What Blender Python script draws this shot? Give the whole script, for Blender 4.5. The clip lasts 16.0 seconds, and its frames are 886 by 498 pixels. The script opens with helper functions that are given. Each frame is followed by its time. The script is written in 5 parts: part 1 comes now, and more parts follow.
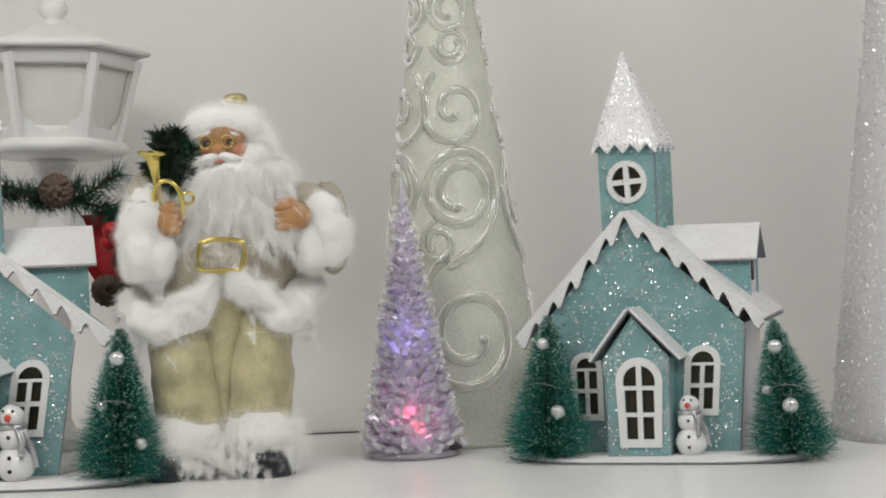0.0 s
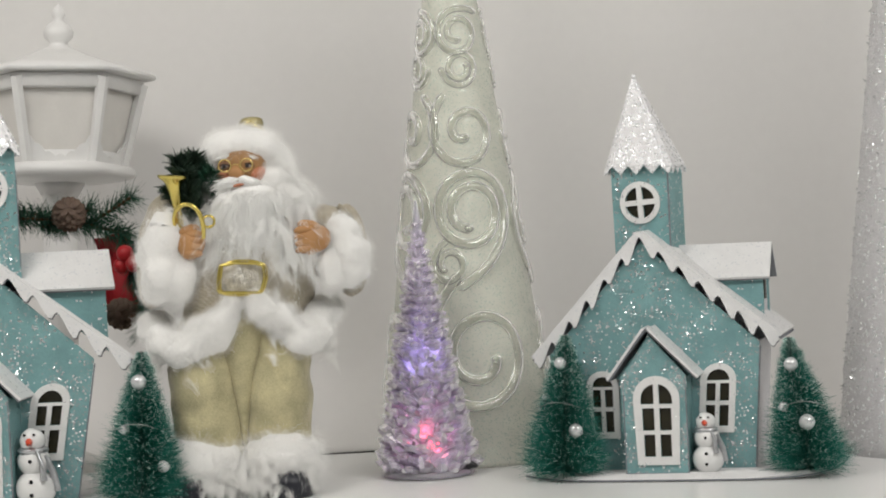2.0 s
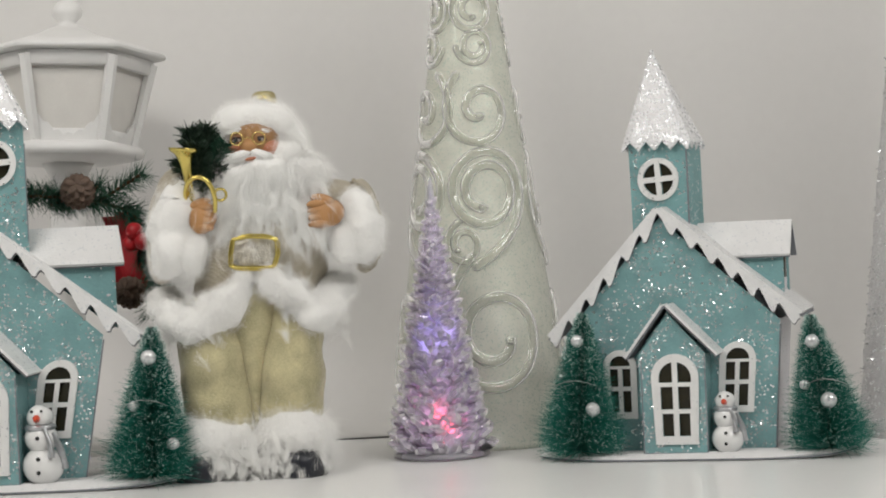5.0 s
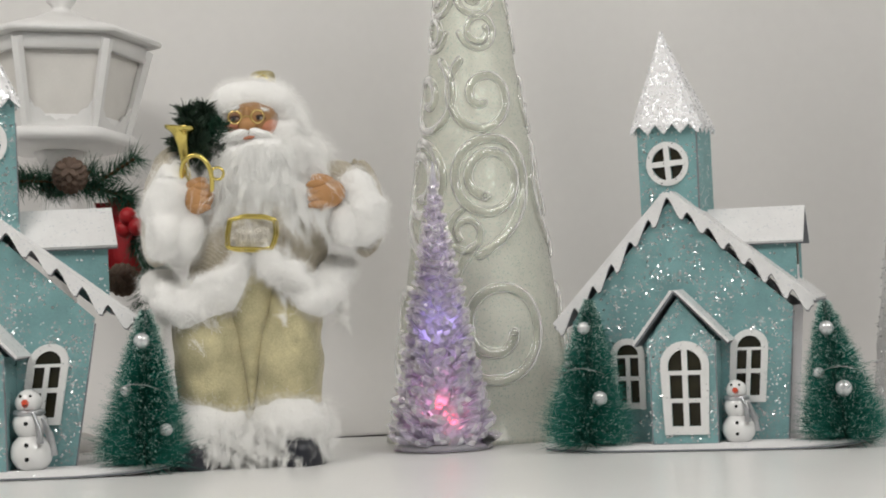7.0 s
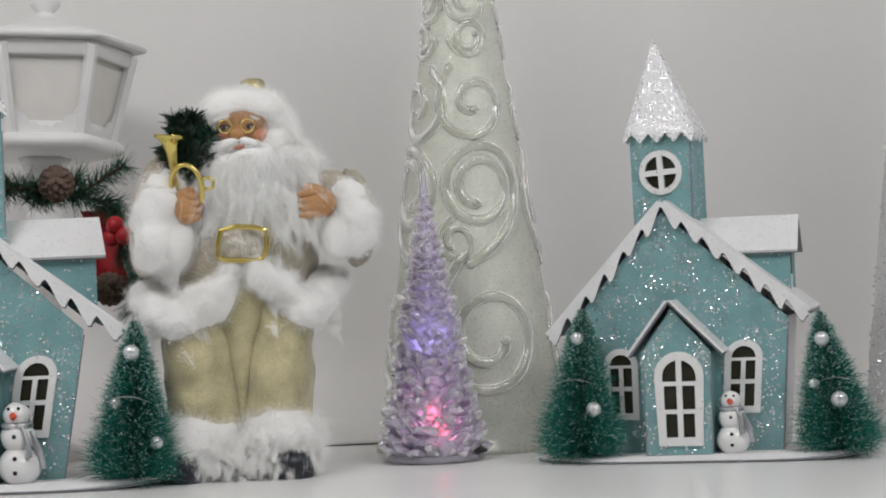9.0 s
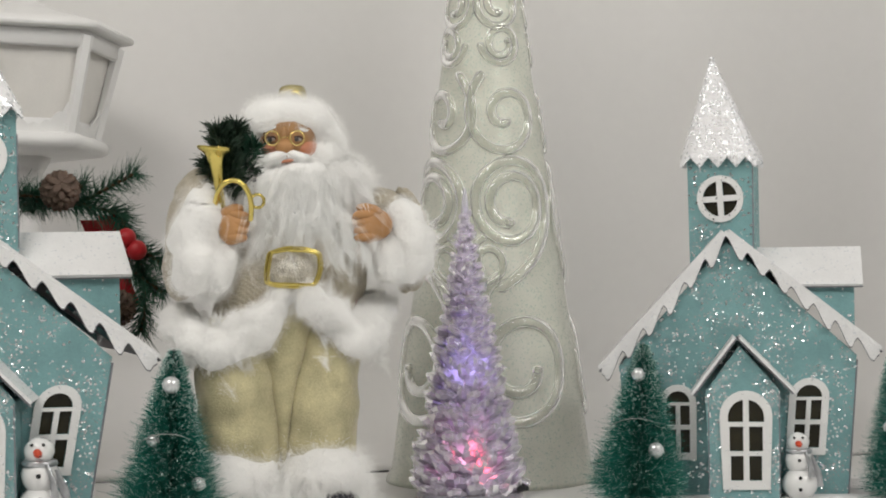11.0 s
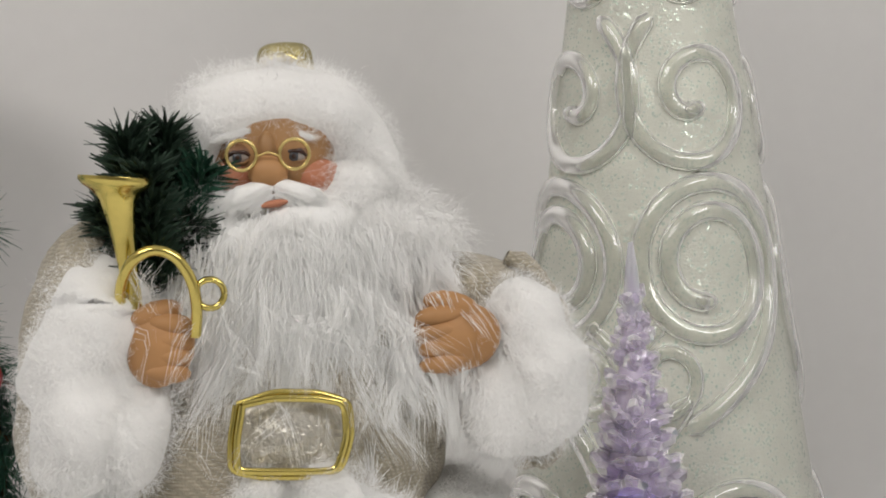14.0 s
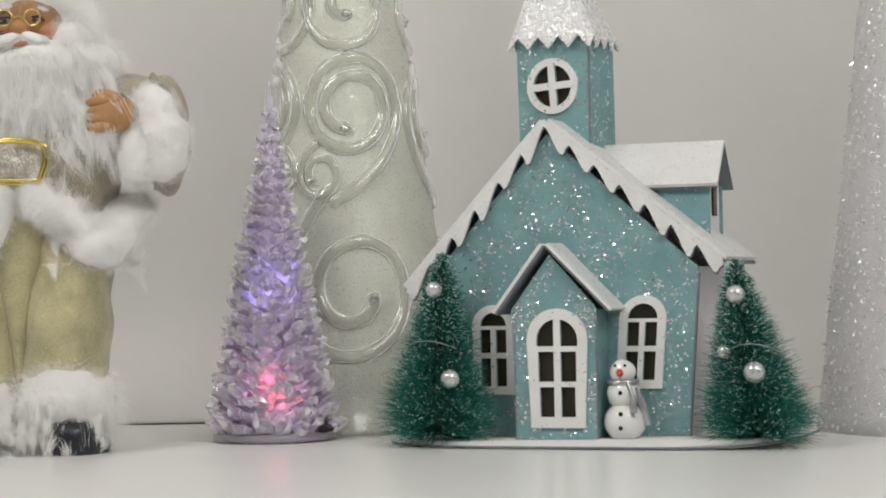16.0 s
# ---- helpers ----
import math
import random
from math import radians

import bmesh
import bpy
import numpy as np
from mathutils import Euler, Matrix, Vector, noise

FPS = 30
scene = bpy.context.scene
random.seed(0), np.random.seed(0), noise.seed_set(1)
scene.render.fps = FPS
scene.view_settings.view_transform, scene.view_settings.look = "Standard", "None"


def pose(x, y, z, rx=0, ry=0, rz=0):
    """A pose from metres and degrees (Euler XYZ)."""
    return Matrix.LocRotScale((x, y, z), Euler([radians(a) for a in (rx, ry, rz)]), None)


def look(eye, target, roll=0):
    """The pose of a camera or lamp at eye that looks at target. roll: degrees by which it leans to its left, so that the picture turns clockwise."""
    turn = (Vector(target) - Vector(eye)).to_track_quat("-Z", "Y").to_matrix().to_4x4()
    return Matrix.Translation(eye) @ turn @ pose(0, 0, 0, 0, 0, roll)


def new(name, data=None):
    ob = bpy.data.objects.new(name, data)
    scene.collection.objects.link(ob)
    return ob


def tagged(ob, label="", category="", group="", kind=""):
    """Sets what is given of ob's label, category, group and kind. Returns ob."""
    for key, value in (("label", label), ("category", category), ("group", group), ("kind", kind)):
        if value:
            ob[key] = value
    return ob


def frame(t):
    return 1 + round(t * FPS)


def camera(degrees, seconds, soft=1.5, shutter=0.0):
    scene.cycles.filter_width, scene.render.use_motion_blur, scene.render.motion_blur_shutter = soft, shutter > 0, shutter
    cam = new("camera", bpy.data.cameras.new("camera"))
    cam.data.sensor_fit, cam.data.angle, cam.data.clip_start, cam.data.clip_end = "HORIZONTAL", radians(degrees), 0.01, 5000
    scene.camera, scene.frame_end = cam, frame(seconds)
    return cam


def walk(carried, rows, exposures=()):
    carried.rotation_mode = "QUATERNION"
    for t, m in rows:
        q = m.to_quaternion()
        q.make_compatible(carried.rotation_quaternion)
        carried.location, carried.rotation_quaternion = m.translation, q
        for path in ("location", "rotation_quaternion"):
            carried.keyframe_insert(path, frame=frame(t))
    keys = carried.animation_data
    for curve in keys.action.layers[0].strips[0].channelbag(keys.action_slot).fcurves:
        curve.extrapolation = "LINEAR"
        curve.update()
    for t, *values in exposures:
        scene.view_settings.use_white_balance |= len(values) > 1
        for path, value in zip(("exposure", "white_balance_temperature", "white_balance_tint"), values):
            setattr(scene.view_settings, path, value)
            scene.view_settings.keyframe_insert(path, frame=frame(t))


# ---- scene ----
cam = camera(24.0, 16.0, soft=1.9)
PATH = [
    (0.0, (0.2110, -0.9842, 0.2529), (0.1015, 0.0091, 0.2179), -2.50),
    (0.5, (0.1540, -1.0071, 0.2727), (0.0703, -0.0115, 0.2307), -2.45),
    (1.0, (0.1441, -1.0158, 0.2867), (0.0654, -0.0200, 0.2413), -2.57),
    (1.5, (0.1340, -1.0130, 0.2807), (0.0600, -0.0165, 0.2426), -2.68),
    (2.0, (0.1360, -1.0089, 0.2611), (0.0606, -0.0121, 0.2325), -2.84),
    (2.5, (0.1414, -1.0127, 0.2550), (0.0646, -0.0160, 0.2290), -3.00),
    (3.0, (0.1430, -0.9993, 0.2469), (0.0634, -0.0027, 0.2228), -3.16),
    (3.5, (0.2159, -0.9796, 0.2161), (0.1056, 0.0142, 0.2045), -3.25),
    (4.0, (0.1660, -1.0074, 0.2152), (0.0783, -0.0114, 0.2012), -3.13),
    (6.5, (0.1038, -0.9317, 0.1947), (0.0338, 0.0658, 0.1882), -2.48),
    (7.0, (0.0983, -0.9310, 0.1528), (0.0311, 0.0667, 0.1653), -2.27),
    (7.5, (0.0691, -0.9843, 0.1765), (0.0191, 0.0144, 0.1811), -2.31),
    (8.0, (0.0856, -0.9775, 0.1686), (0.0298, 0.0209, 0.1796), -2.39),
    (10.5, (-0.0594, -0.8299, 0.1960), (-0.0414, 0.1699, 0.1917), -1.38),
    (11.0, (-0.1984, -0.7930, 0.2341), (-0.1104, 0.2029, 0.2158), -0.87),
    (11.5, (-0.2043, -0.3089, 0.3215), (-0.0900, 0.6826, 0.2596), -0.88),
    (12.0, (-0.2187, -0.1898, 0.3295), (-0.0977, 0.8009, 0.2684), -0.90),
    (12.5, (-0.1735, 0.1472, 0.3263), (-0.0707, 1.1388, 0.2476), -1.00),
    (13.0, (-0.2025, 0.1592, 0.3171), (-0.0932, 1.1506, 0.2459), -1.47),
    (13.5, (-0.1896, 0.1440, 0.2968), (-0.1012, 1.1384, 0.2388), -1.64),
    (14.0, (-0.1730, 0.0456, 0.2769), (-0.0970, 1.0422, 0.2479), -1.87),
    (14.5, (-0.1081, -0.3580, 0.2358), (-0.0823, 0.6417, 0.2391), -2.10),
    (15.0, (-0.0418, -0.6364, 0.2081), (-0.0447, 0.3636, 0.2094), -2.07),
    (15.5, (0.1626, -0.5948, 0.1449), (0.0668, 0.4006, 0.1574), -1.43),
    (16.0, (0.2947, -0.5466, 0.1082), (0.1549, 0.4435, 0.1246), -1.11),
]
# small drifts in exposure and white balance
EXPOSURES = [(0.0, -0.12, 6420, 10), (0.5, -0.20, 6090, 13), (1.0, -0.18, 6090, 13), (1.5, -0.08, 6240, 11), (2.0, -0.06, 6480, 10), (2.5, -0.12, 6480, 10),
             (3.0, -0.20, 6090, 13), (3.5, -0.17, 6090, 13), (4.0, -0.09, 6480, 10), (6.5, -0.09, 6460, 10), (7.0, -0.06, 6460, 10), (7.5, -0.15, 6260, 11),
             (8.0, -0.21, 6090, 13), (10.5, -0.10, 6460, 10), (11.0, -0.06, 6500, 10), (11.5, -0.19, 6200, 12), (12.0, -0.15, 6220, 12), (12.5, -0.18, 6650, 10),
             (13.5, -0.16, 6680, 10), (14.0, -0.20, 6450, 12), (14.5, -0.16, 6200, 12), (15.0, -0.06, 6500, 10), (15.5, -0.05, 6500, 10), (16.0, -0.10, 6480, 10)]
walk(cam, [(t, look(e, g, r)) for t, e, g, r in PATH], exposures=EXPOSURES)

# ---- light: ceiling panels in an added, unseen bright white room ----
world = bpy.data.worlds.new("world")
scene.world = world
world.use_nodes = True
world.node_tree.nodes["Background"].inputs[0].default_value = (1.0, 0.97, 0.94, 1)
world.node_tree.nodes["Background"].inputs[1].default_value = 0.36


def area_lamp(name, place, target, sx, sy, watts, col=(1, 1, 1)):
    data = bpy.data.lights.new(name, "AREA")
    data.shape, data.size, data.size_y, data.energy, data.color = "RECTANGLE", sx, sy, watts, col
    ob = new(name, data)
    ob.matrix_world = look(place, target)
    return ob


area_lamp("ceiling_lamp", (-0.75, -0.15, 1.36), (-0.2, 0.75, 0.1), 0.9, 0.5, 13.6, (1.0, 0.965, 0.915))
area_lamp("ceiling_lamp", (0.90, -0.45, 1.38), (0.35, 0.8, 0.1), 1.0, 0.5, 18.2, (0.99, 0.97, 0.935))

# ---- materials ----
MATS = {}


def mat(name, col, rough=0.6, metal=0.0, vary=0.10, scale=45.0, fine=500.0, bump=0.0, spark=0.0, grain=700.0,
        trans=0.0, coat=0.0, sheen=0.0, glow=None, ior=1.45, spark_col=(0.95, 0.97, 1.0), island=0.0, spark_metal=0.9, weave=0.0):
    m = bpy.data.materials.new(name)
    MATS[name] = m
    m.use_nodes = True
    nt = m.node_tree
    N, L = nt.nodes, nt.links
    b = N["Principled BSDF"]
    co = N.new("ShaderNodeTexCoord")
    n1, n2 = N.new("ShaderNodeTexNoise"), N.new("ShaderNodeTexNoise")
    n1.inputs["Scale"].default_value, n1.inputs["Detail"].default_value = scale, 3
    n2.inputs["Scale"].default_value, n2.inputs["Detail"].default_value = fine, 2
    L.new(co.outputs["Object"], n1.inputs["Vector"])
    L.new(co.outputs["Object"], n2.inputs["Vector"])
    add = N.new("ShaderNodeMath")
    add.operation = "MULTIPLY_ADD"
    add.inputs[1].default_value = 0.4
    L.new(n2.outputs["Fac"], add.inputs[0])
    L.new(n1.outputs["Fac"], add.inputs[2])
    last = add.outputs[0]
    if island:
        geo = N.new("ShaderNodeNewGeometry")
        mad = N.new("ShaderNodeMath")
        mad.operation = "MULTIPLY_ADD"
        mad.inputs[1].default_value = island
        L.new(geo.outputs["Random Per Island"], mad.inputs[0])
        L.new(last, mad.inputs[2])
        last = mad.outputs[0]
    ramp = N.new("ShaderNodeValToRGB")
    ramp.color_ramp.elements[0].position, ramp.color_ramp.elements[1].position = 0.4, 1.0 + island
    ramp.color_ramp.elements[0].color = (*[c * (1 - vary) for c in col], 1)
    ramp.color_ramp.elements[1].color = (*[min(0.95, c * (1 + vary)) for c in col], 1)
    L.new(last, ramp.inputs[0])
    colour = ramp.outputs[0]
    if weave:
        waves = []
        for way in ("Z", "DIAGONAL"):
            wv = N.new("ShaderNodeTexWave")
            wv.bands_direction = way
            wv.inputs["Scale"].default_value = weave * (1.0 if way == "Z" else 0.8)
            wv.inputs["Distortion"].default_value = 1.2
            L.new(co.outputs["Object"], wv.inputs["Vector"])
            waves.append(wv.outputs["Fac"])
        mul = N.new("ShaderNodeMath")
        mul.operation = "MULTIPLY"
        L.new(waves[0], mul.inputs[0])
        L.new(waves[1], mul.inputs[1])
        knit = mul.outputs[0]
        mk = N.new("ShaderNodeMix")
        mk.data_type = "RGBA"
        L.new(knit, mk.inputs["Factor"])
        L.new(colour, mk.inputs["A"])
        mk.inputs["B"].default_value = (*[min(0.9, c * 1.45) for c in col], 1)
        colour = mk.outputs["Result"]
    b.inputs["Roughness"].default_value = rough
    b.inputs["Metallic"].default_value = metal
    b.inputs["IOR"].default_value = ior
    b.inputs["Transmission Weight"].default_value = trans
    b.inputs["Coat Weight"].default_value = coat
    b.inputs["Sheen Weight"].default_value = sheen
    if glow:
        b.inputs["Emission Color"].default_value = (*glow[0], 1)
        b.inputs["Emission Strength"].default_value = glow[1]
    normal = None
    if bump:
        bp = N.new("ShaderNodeBump")
        bp.inputs["Strength"].default_value = min(1.0, bump)
        bp.inputs["Distance"].default_value = 0.0012 * max(1.0, bump)
        L.new(n2.outputs["Fac"], bp.inputs["Height"])
        normal = bp.outputs[0]
    if spark:
        vo = N.new("ShaderNodeTexVoronoi")
        vo.inputs["Scale"].default_value = grain
        L.new(co.outputs["Object"], vo.inputs["Vector"])
        sep = N.new("ShaderNodeSeparateColor")
        L.new(vo.outputs["Color"], sep.inputs[0])
        gt = N.new("ShaderNodeMath")
        gt.operation = "GREATER_THAN"
        gt.inputs[1].default_value = 1 - spark
        L.new(sep.outputs[0], gt.inputs[0])
        mix = N.new("ShaderNodeMix")
        mix.data_type = "RGBA"
        L.new(gt.outputs[0], mix.inputs["Factor"])
        L.new(colour, mix.inputs["A"])
        mix.inputs["B"].default_value = (*spark_col, 1)
        colour = mix.outputs["Result"]
        mr = N.new("ShaderNodeMix")
        mr.inputs["A"].default_value, mr.inputs["B"].default_value = rough, 0.16
        L.new(gt.outputs[0], mr.inputs["Factor"])
        L.new(mr.outputs["Result"], b.inputs["Roughness"])
        mm = N.new("ShaderNodeMath")
        mm.operation = "MULTIPLY"
        mm.inputs[1].default_value = spark_metal
        L.new(gt.outputs[0], mm.inputs[0])
        L.new(mm.outputs[0], b.inputs["Metallic"])
        bp2 = N.new("ShaderNodeBump")
        bp2.inputs["Strength"].default_value = 0.9
        bp2.inputs["Distance"].default_value = 0.0006
        L.new(sep.outputs[1], bp2.inputs["Height"])
        if normal:
            L.new(normal, bp2.inputs["Normal"])
        normal = bp2.outputs[0]
    if normal:
        L.new(normal, b.inputs["Normal"])
    L.new(colour, b.inputs["Base Color"])
    return m


mat("backdrop_paper", (0.76, 0.75, 0.735), 0.75, vary=0.03, scale=3, fine=90, bump=0.05)
mat("table_laminate", (0.86, 0.86, 0.85), 0.28, vary=0.03, scale=6, fine=200, bump=0.03)
mat("room_paint", (0.78, 0.77, 0.75), 0.8, vary=0.03, scale=2, fine=40)
# near-black that stands in for the shade where paper meets table
mat("seam_shade", (0.015, 0.015, 0.016), 0.8)
mat("teal_glitter", (0.190, 0.360, 0.368), 0.55, vary=0.20, scale=38, fine=650, bump=0.25, spark=0.06, grain=650)
mat("pale_card", (0.76, 0.75, 0.77), 0.7, vary=0.06, spark=0.02, grain=900)
mat("card_edge", (0.20, 0.21, 0.23), 0.8, vary=0.25, scale=90)
mat("snow_white", (0.80, 0.80, 0.80), 0.5, vary=0.05, scale=60, fine=500, bump=0.5, spark=0.03, grain=800, spark_metal=0.25)
mat("silver_snow", (0.84, 0.84, 0.85), 0.4, vary=0.08, scale=120, fine=520, bump=1.0, spark=0.26, grain=450, spark_metal=0.6)
mat("white_card", (0.82, 0.82, 0.81), 0.5, vary=0.04, scale=60, fine=600, bump=0.12, spark=0.015, grain=900)
mat("dark_pane", (0.022, 0.018, 0.006), 0.38, vary=0.45, scale=60, coat=0.06)
mat("flake", (0.9, 0.93, 0.95), 0.2, 0.6, vary=0.05)
mat("brush_green", (0.013, 0.145, 0.112), 0.5, vary=0.35, scale=50, fine=300, island=0.5)
mat("frost", (0.60, 0.76, 0.72), 0.45, vary=0.2)
mat("wire", (0.42, 0.43, 0.43), 0.35, 0.9)
mat("pearl", (0.66, 0.67, 0.68), 0.18, 0.35, vary=0.1, scale=80, coat=0.8)
mat("glaze_white", (0.82, 0.82, 0.81), 0.2, vary=0.04, coat=0.5)
mat("silver_paint", (0.55, 0.56, 0.58), 0.3, 0.8, vary=0.2, scale=150)
mat("black_gloss", (0.012, 0.012, 0.014), 0.25, vary=0.3)
mat("nose_red", (0.72, 0.10, 0.05), 0.3)
mat("felt_cream", (0.49, 0.445, 0.265), 0.95, vary=0.42, scale=42, fine=900, bump=0.5, sheen=0.4)
mat("knit_olive", (0.38, 0.34, 0.26), 0.9, vary=0.25, scale=160, fine=900, bump=1.0, sheen=0.3, weave=260)
mat("fur_under", (0.90, 0.895, 0.875), 0.9, vary=0.04, scale=60, fine=350, bump=0.6, sheen=0.4)
mat("fur_white", (0.93, 0.925, 0.905), 0.7, vary=0.02, scale=60, sheen=0.5, island=0.3)
mat("beard_hair", (0.91, 0.91, 0.885), 0.55, vary=0.05, scale=40, island=0.4, sheen=0.4)
mat("skin_vinyl", (0.45, 0.235, 0.095), 0.55, vary=0.12, scale=50, fine=250)
mat("face_vinyl", (0.36, 0.195, 0.08), 0.5, vary=0.14, scale=60, fine=250)
mat("cheek_vinyl", (0.50, 0.20, 0.11), 0.55, vary=0.12, scale=70)
mat("gold", (0.70, 0.57, 0.17), 0.20, 1.0, vary=0.12, scale=60)
mat("gold_fabric", (0.36, 0.31, 0.15), 0.32, 0.5, vary=0.3, scale=90, fine=700, bump=0.6)
mat("boot_vinyl", (0.016, 0.018, 0.026), 0.35, vary=0.3, scale=60)
mat("eye_shade", (0.20, 0.095, 0.04), 0.5, vary=0.2, scale=90)
mat("eye_iris", (0.07, 0.075, 0.085), 0.12, vary=0.3, scale=400)
mat("silver_crinkle", (0.62, 0.59, 0.52), 0.3, 0.75, vary=0.25, scale=160, fine=700, bump=1.0)
mat("eye_dark", (0.05, 0.025, 0.018), 0.15)
mat("eye_white", (0.40, 0.35, 0.31), 0.25)
mat("pine_green", (0.016, 0.062, 0.036), 0.5, vary=0.4, scale=60, island=0.6)
mat("pine_dark", (0.020, 0.040, 0.025), 0.55, vary=0.4, scale=60, island=0.6)
mat("stem_brown", (0.10, 0.06, 0.03), 0.8, vary=0.3)
mat("cone_scale", (0.115, 0.075, 0.055), 0.6, vary=0.35, scale=120, fine=600, bump=0.5, island=0.3)
mat("berry_red", (0.42, 0.012, 0.018), 0.45, vary=0.2, scale=90, bump=0.2)
mat("ribbon_red", (0.45, 0.012, 0.02), 0.6, vary=0.15, scale=60, fine=900, bump=0.4)
mat("lantern_white", (0.79, 0.785, 0.775), 0.42, vary=0.03, scale=30)
mat("lantern_pane", (0.73, 0.71, 0.675), 0.5, vary=0.05, scale=40)
mat("glasses_wire", (0.74, 0.57, 0.22), 0.25, 0.8, vary=0.05)
mat("cone_plastic", (0.70, 0.71, 0.62), 0.36, vary=0.10, scale=38, fine=900, bump=0.3, spark=0.10, grain=1050, coat=0.5, spark_col=(0.86, 1.0, 0.86), spark_metal=0.45)
mat("scroll_plastic", (0.86, 0.87, 0.82), 0.05, vary=0.04, coat=1.0, trans=0.85)
mat("glitter_film", (0.72, 0.71, 0.72), 0.4, vary=0.08, scale=160, fine=900, bump=1.0, spark=0.12, grain=420, coat=0.3)
mat("acrylic", (0.84, 0.78, 0.97), 0.06, vary=0.06, scale=60, trans=0.76, ior=1.40, coat=0.8, island=0.15)
mat("acrylic_milky", (0.80, 0.72, 0.92), 0.35, vary=0.12, scale=80, trans=0.25)
mat("acrylic_clear", (0.86, 0.85, 0.95), 0.06, vary=0.03, trans=0.7, ior=1.38, coat=0.6)
mat("led_red", (0.9, 0.1, 0.1), 0.4, glow=((1.0, 0.08, 0.14), 5.0))


# ---- building helpers ----
def link_mesh(name, me, parent=None, label=""):
    ob = new(name, me)
    if parent:
        ob.parent = parent
    if label:
        tagged(ob, label)
    return ob


def part(name, bm, material, parent=None, label="", smooth=True):
    """One bmesh as one mesh object under a thing or a part."""
    bmesh.ops.recalc_face_normals(bm, faces=bm.faces[:])
    me = bpy.data.meshes.new(name)
    for f in bm.faces:
        f.smooth = smooth
    bm.to_mesh(me)
    bm.free()
    me.materials.append(MATS[material])
    return link_mesh(name, me, parent, label)


class Soup:
    """Collects vertices, faces and materials for one mesh."""

    def __init__(self):
        self.v, self.f, self.m, self.n, self.mats = [], [], [], 0, []

    def add(self, verts, faces, material):
        if material not in self.mats:
            self.mats.append(material)
        verts = np.asarray(verts, float).reshape(-1, 3)
        faces = np.asarray(faces, int)
        self.v.append(verts)
        self.f.append(faces + self.n)
        self.m.append(np.full(len(faces), self.mats.index(material)))
        self.n += len(verts)

    def mesh(self, name, smooth=True):
        me = bpy.data.meshes.new(name)
        faces = [tuple(q) for block in self.f for q in block.tolist()]
        me.from_pydata(np.concatenate(self.v).tolist(), [], faces)
        for k in self.mats:
            me.materials.append(MATS[k])
        idx = np.concatenate(self.m).astype(np.int32)
        me.polygons.foreach_set("material_index", idx)
        me.polygons.foreach_set("use_smooth", np.full(len(idx), smooth))
        me.update()
        return me


rng = np.random.default_rng(7)


def unit(a):
    return a / np.maximum(1e-9, np.linalg.norm(a, axis=-1, keepdims=True))


def ball(center, radii, turn=(0, 0, 0), nu=20, nv=12, rough=0.0, seed=0, cell=0.02):
    """Verts, normals and quads of an ellipsoid, with lumps."""
    u = np.linspace(0, 2 * np.pi, nu, endpoint=False)
    w = np.linspace(0.02, np.pi - 0.02, nv)
    U, W = np.meshgrid(u, w)
    d = np.stack([np.sin(W) * np.cos(U), np.sin(W) * np.sin(U), np.cos(W)], -1).reshape(-1, 3)
    p = d * np.array(radii)
    nrm = unit(d / np.array(radii))
    M = np.array(Euler([radians(a) for a in turn]).to_matrix())
    p, nrm = p @ M.T, nrm @ M.T
    p = p + np.array(center)
    if rough:
        k = np.array([noise.noise(Vector(q / cell) + Vector((seed, 0, 0))) for q in p])
        p = p + nrm * (k * rough)[:, None]
    q = [(j * nu + i, j * nu + (i + 1) % nu, (j + 1) * nu + (i + 1) % nu, (j + 1) * nu + i) for j in range(nv - 1) for i in range(nu)]
    q.append(tuple(range(3, -1, -1)))
    q.append(tuple((nv - 1) * nu + i for i in range(4)))
    return p, nrm, q


FRONT = np.array([0.0, -0.72, 0.70])


def strands(points, ways, length, width, droop=(0, 0, 0), curl=0.0, seg=3, flat=False):
    """Thin tapering hairs: an array of verts and of quads."""
    n = len(points)
    length = np.broadcast_to(np.asarray(length, float), (n,))[:, None]
    side = unit(np.cross(ways, rng.normal(size=(n, 3)) * 0.35 + FRONT if flat else rng.normal(size=(n, 3))))
    bend = rng.normal(size=(n, 3)) * curl
    rows = []
    for j in range(seg + 1):
        s = j / seg
        p = points + ways * length * s + (np.array(droop) + bend) * length * s * s
        w = width * (1 - 0.85 * s) / 2
        rows += [p - side * w, p + side * w]
    v = np.stack(rows, 1).reshape(-1, 3)
    k = 2 * (seg + 1)
    base = (np.arange(n) * k)[:, None]
    q = np.concatenate([base + np.array([[2 * j, 2 * j + 1, 2 * j + 3, 2 * j + 2]]) for j in range(seg)])
    return v, q


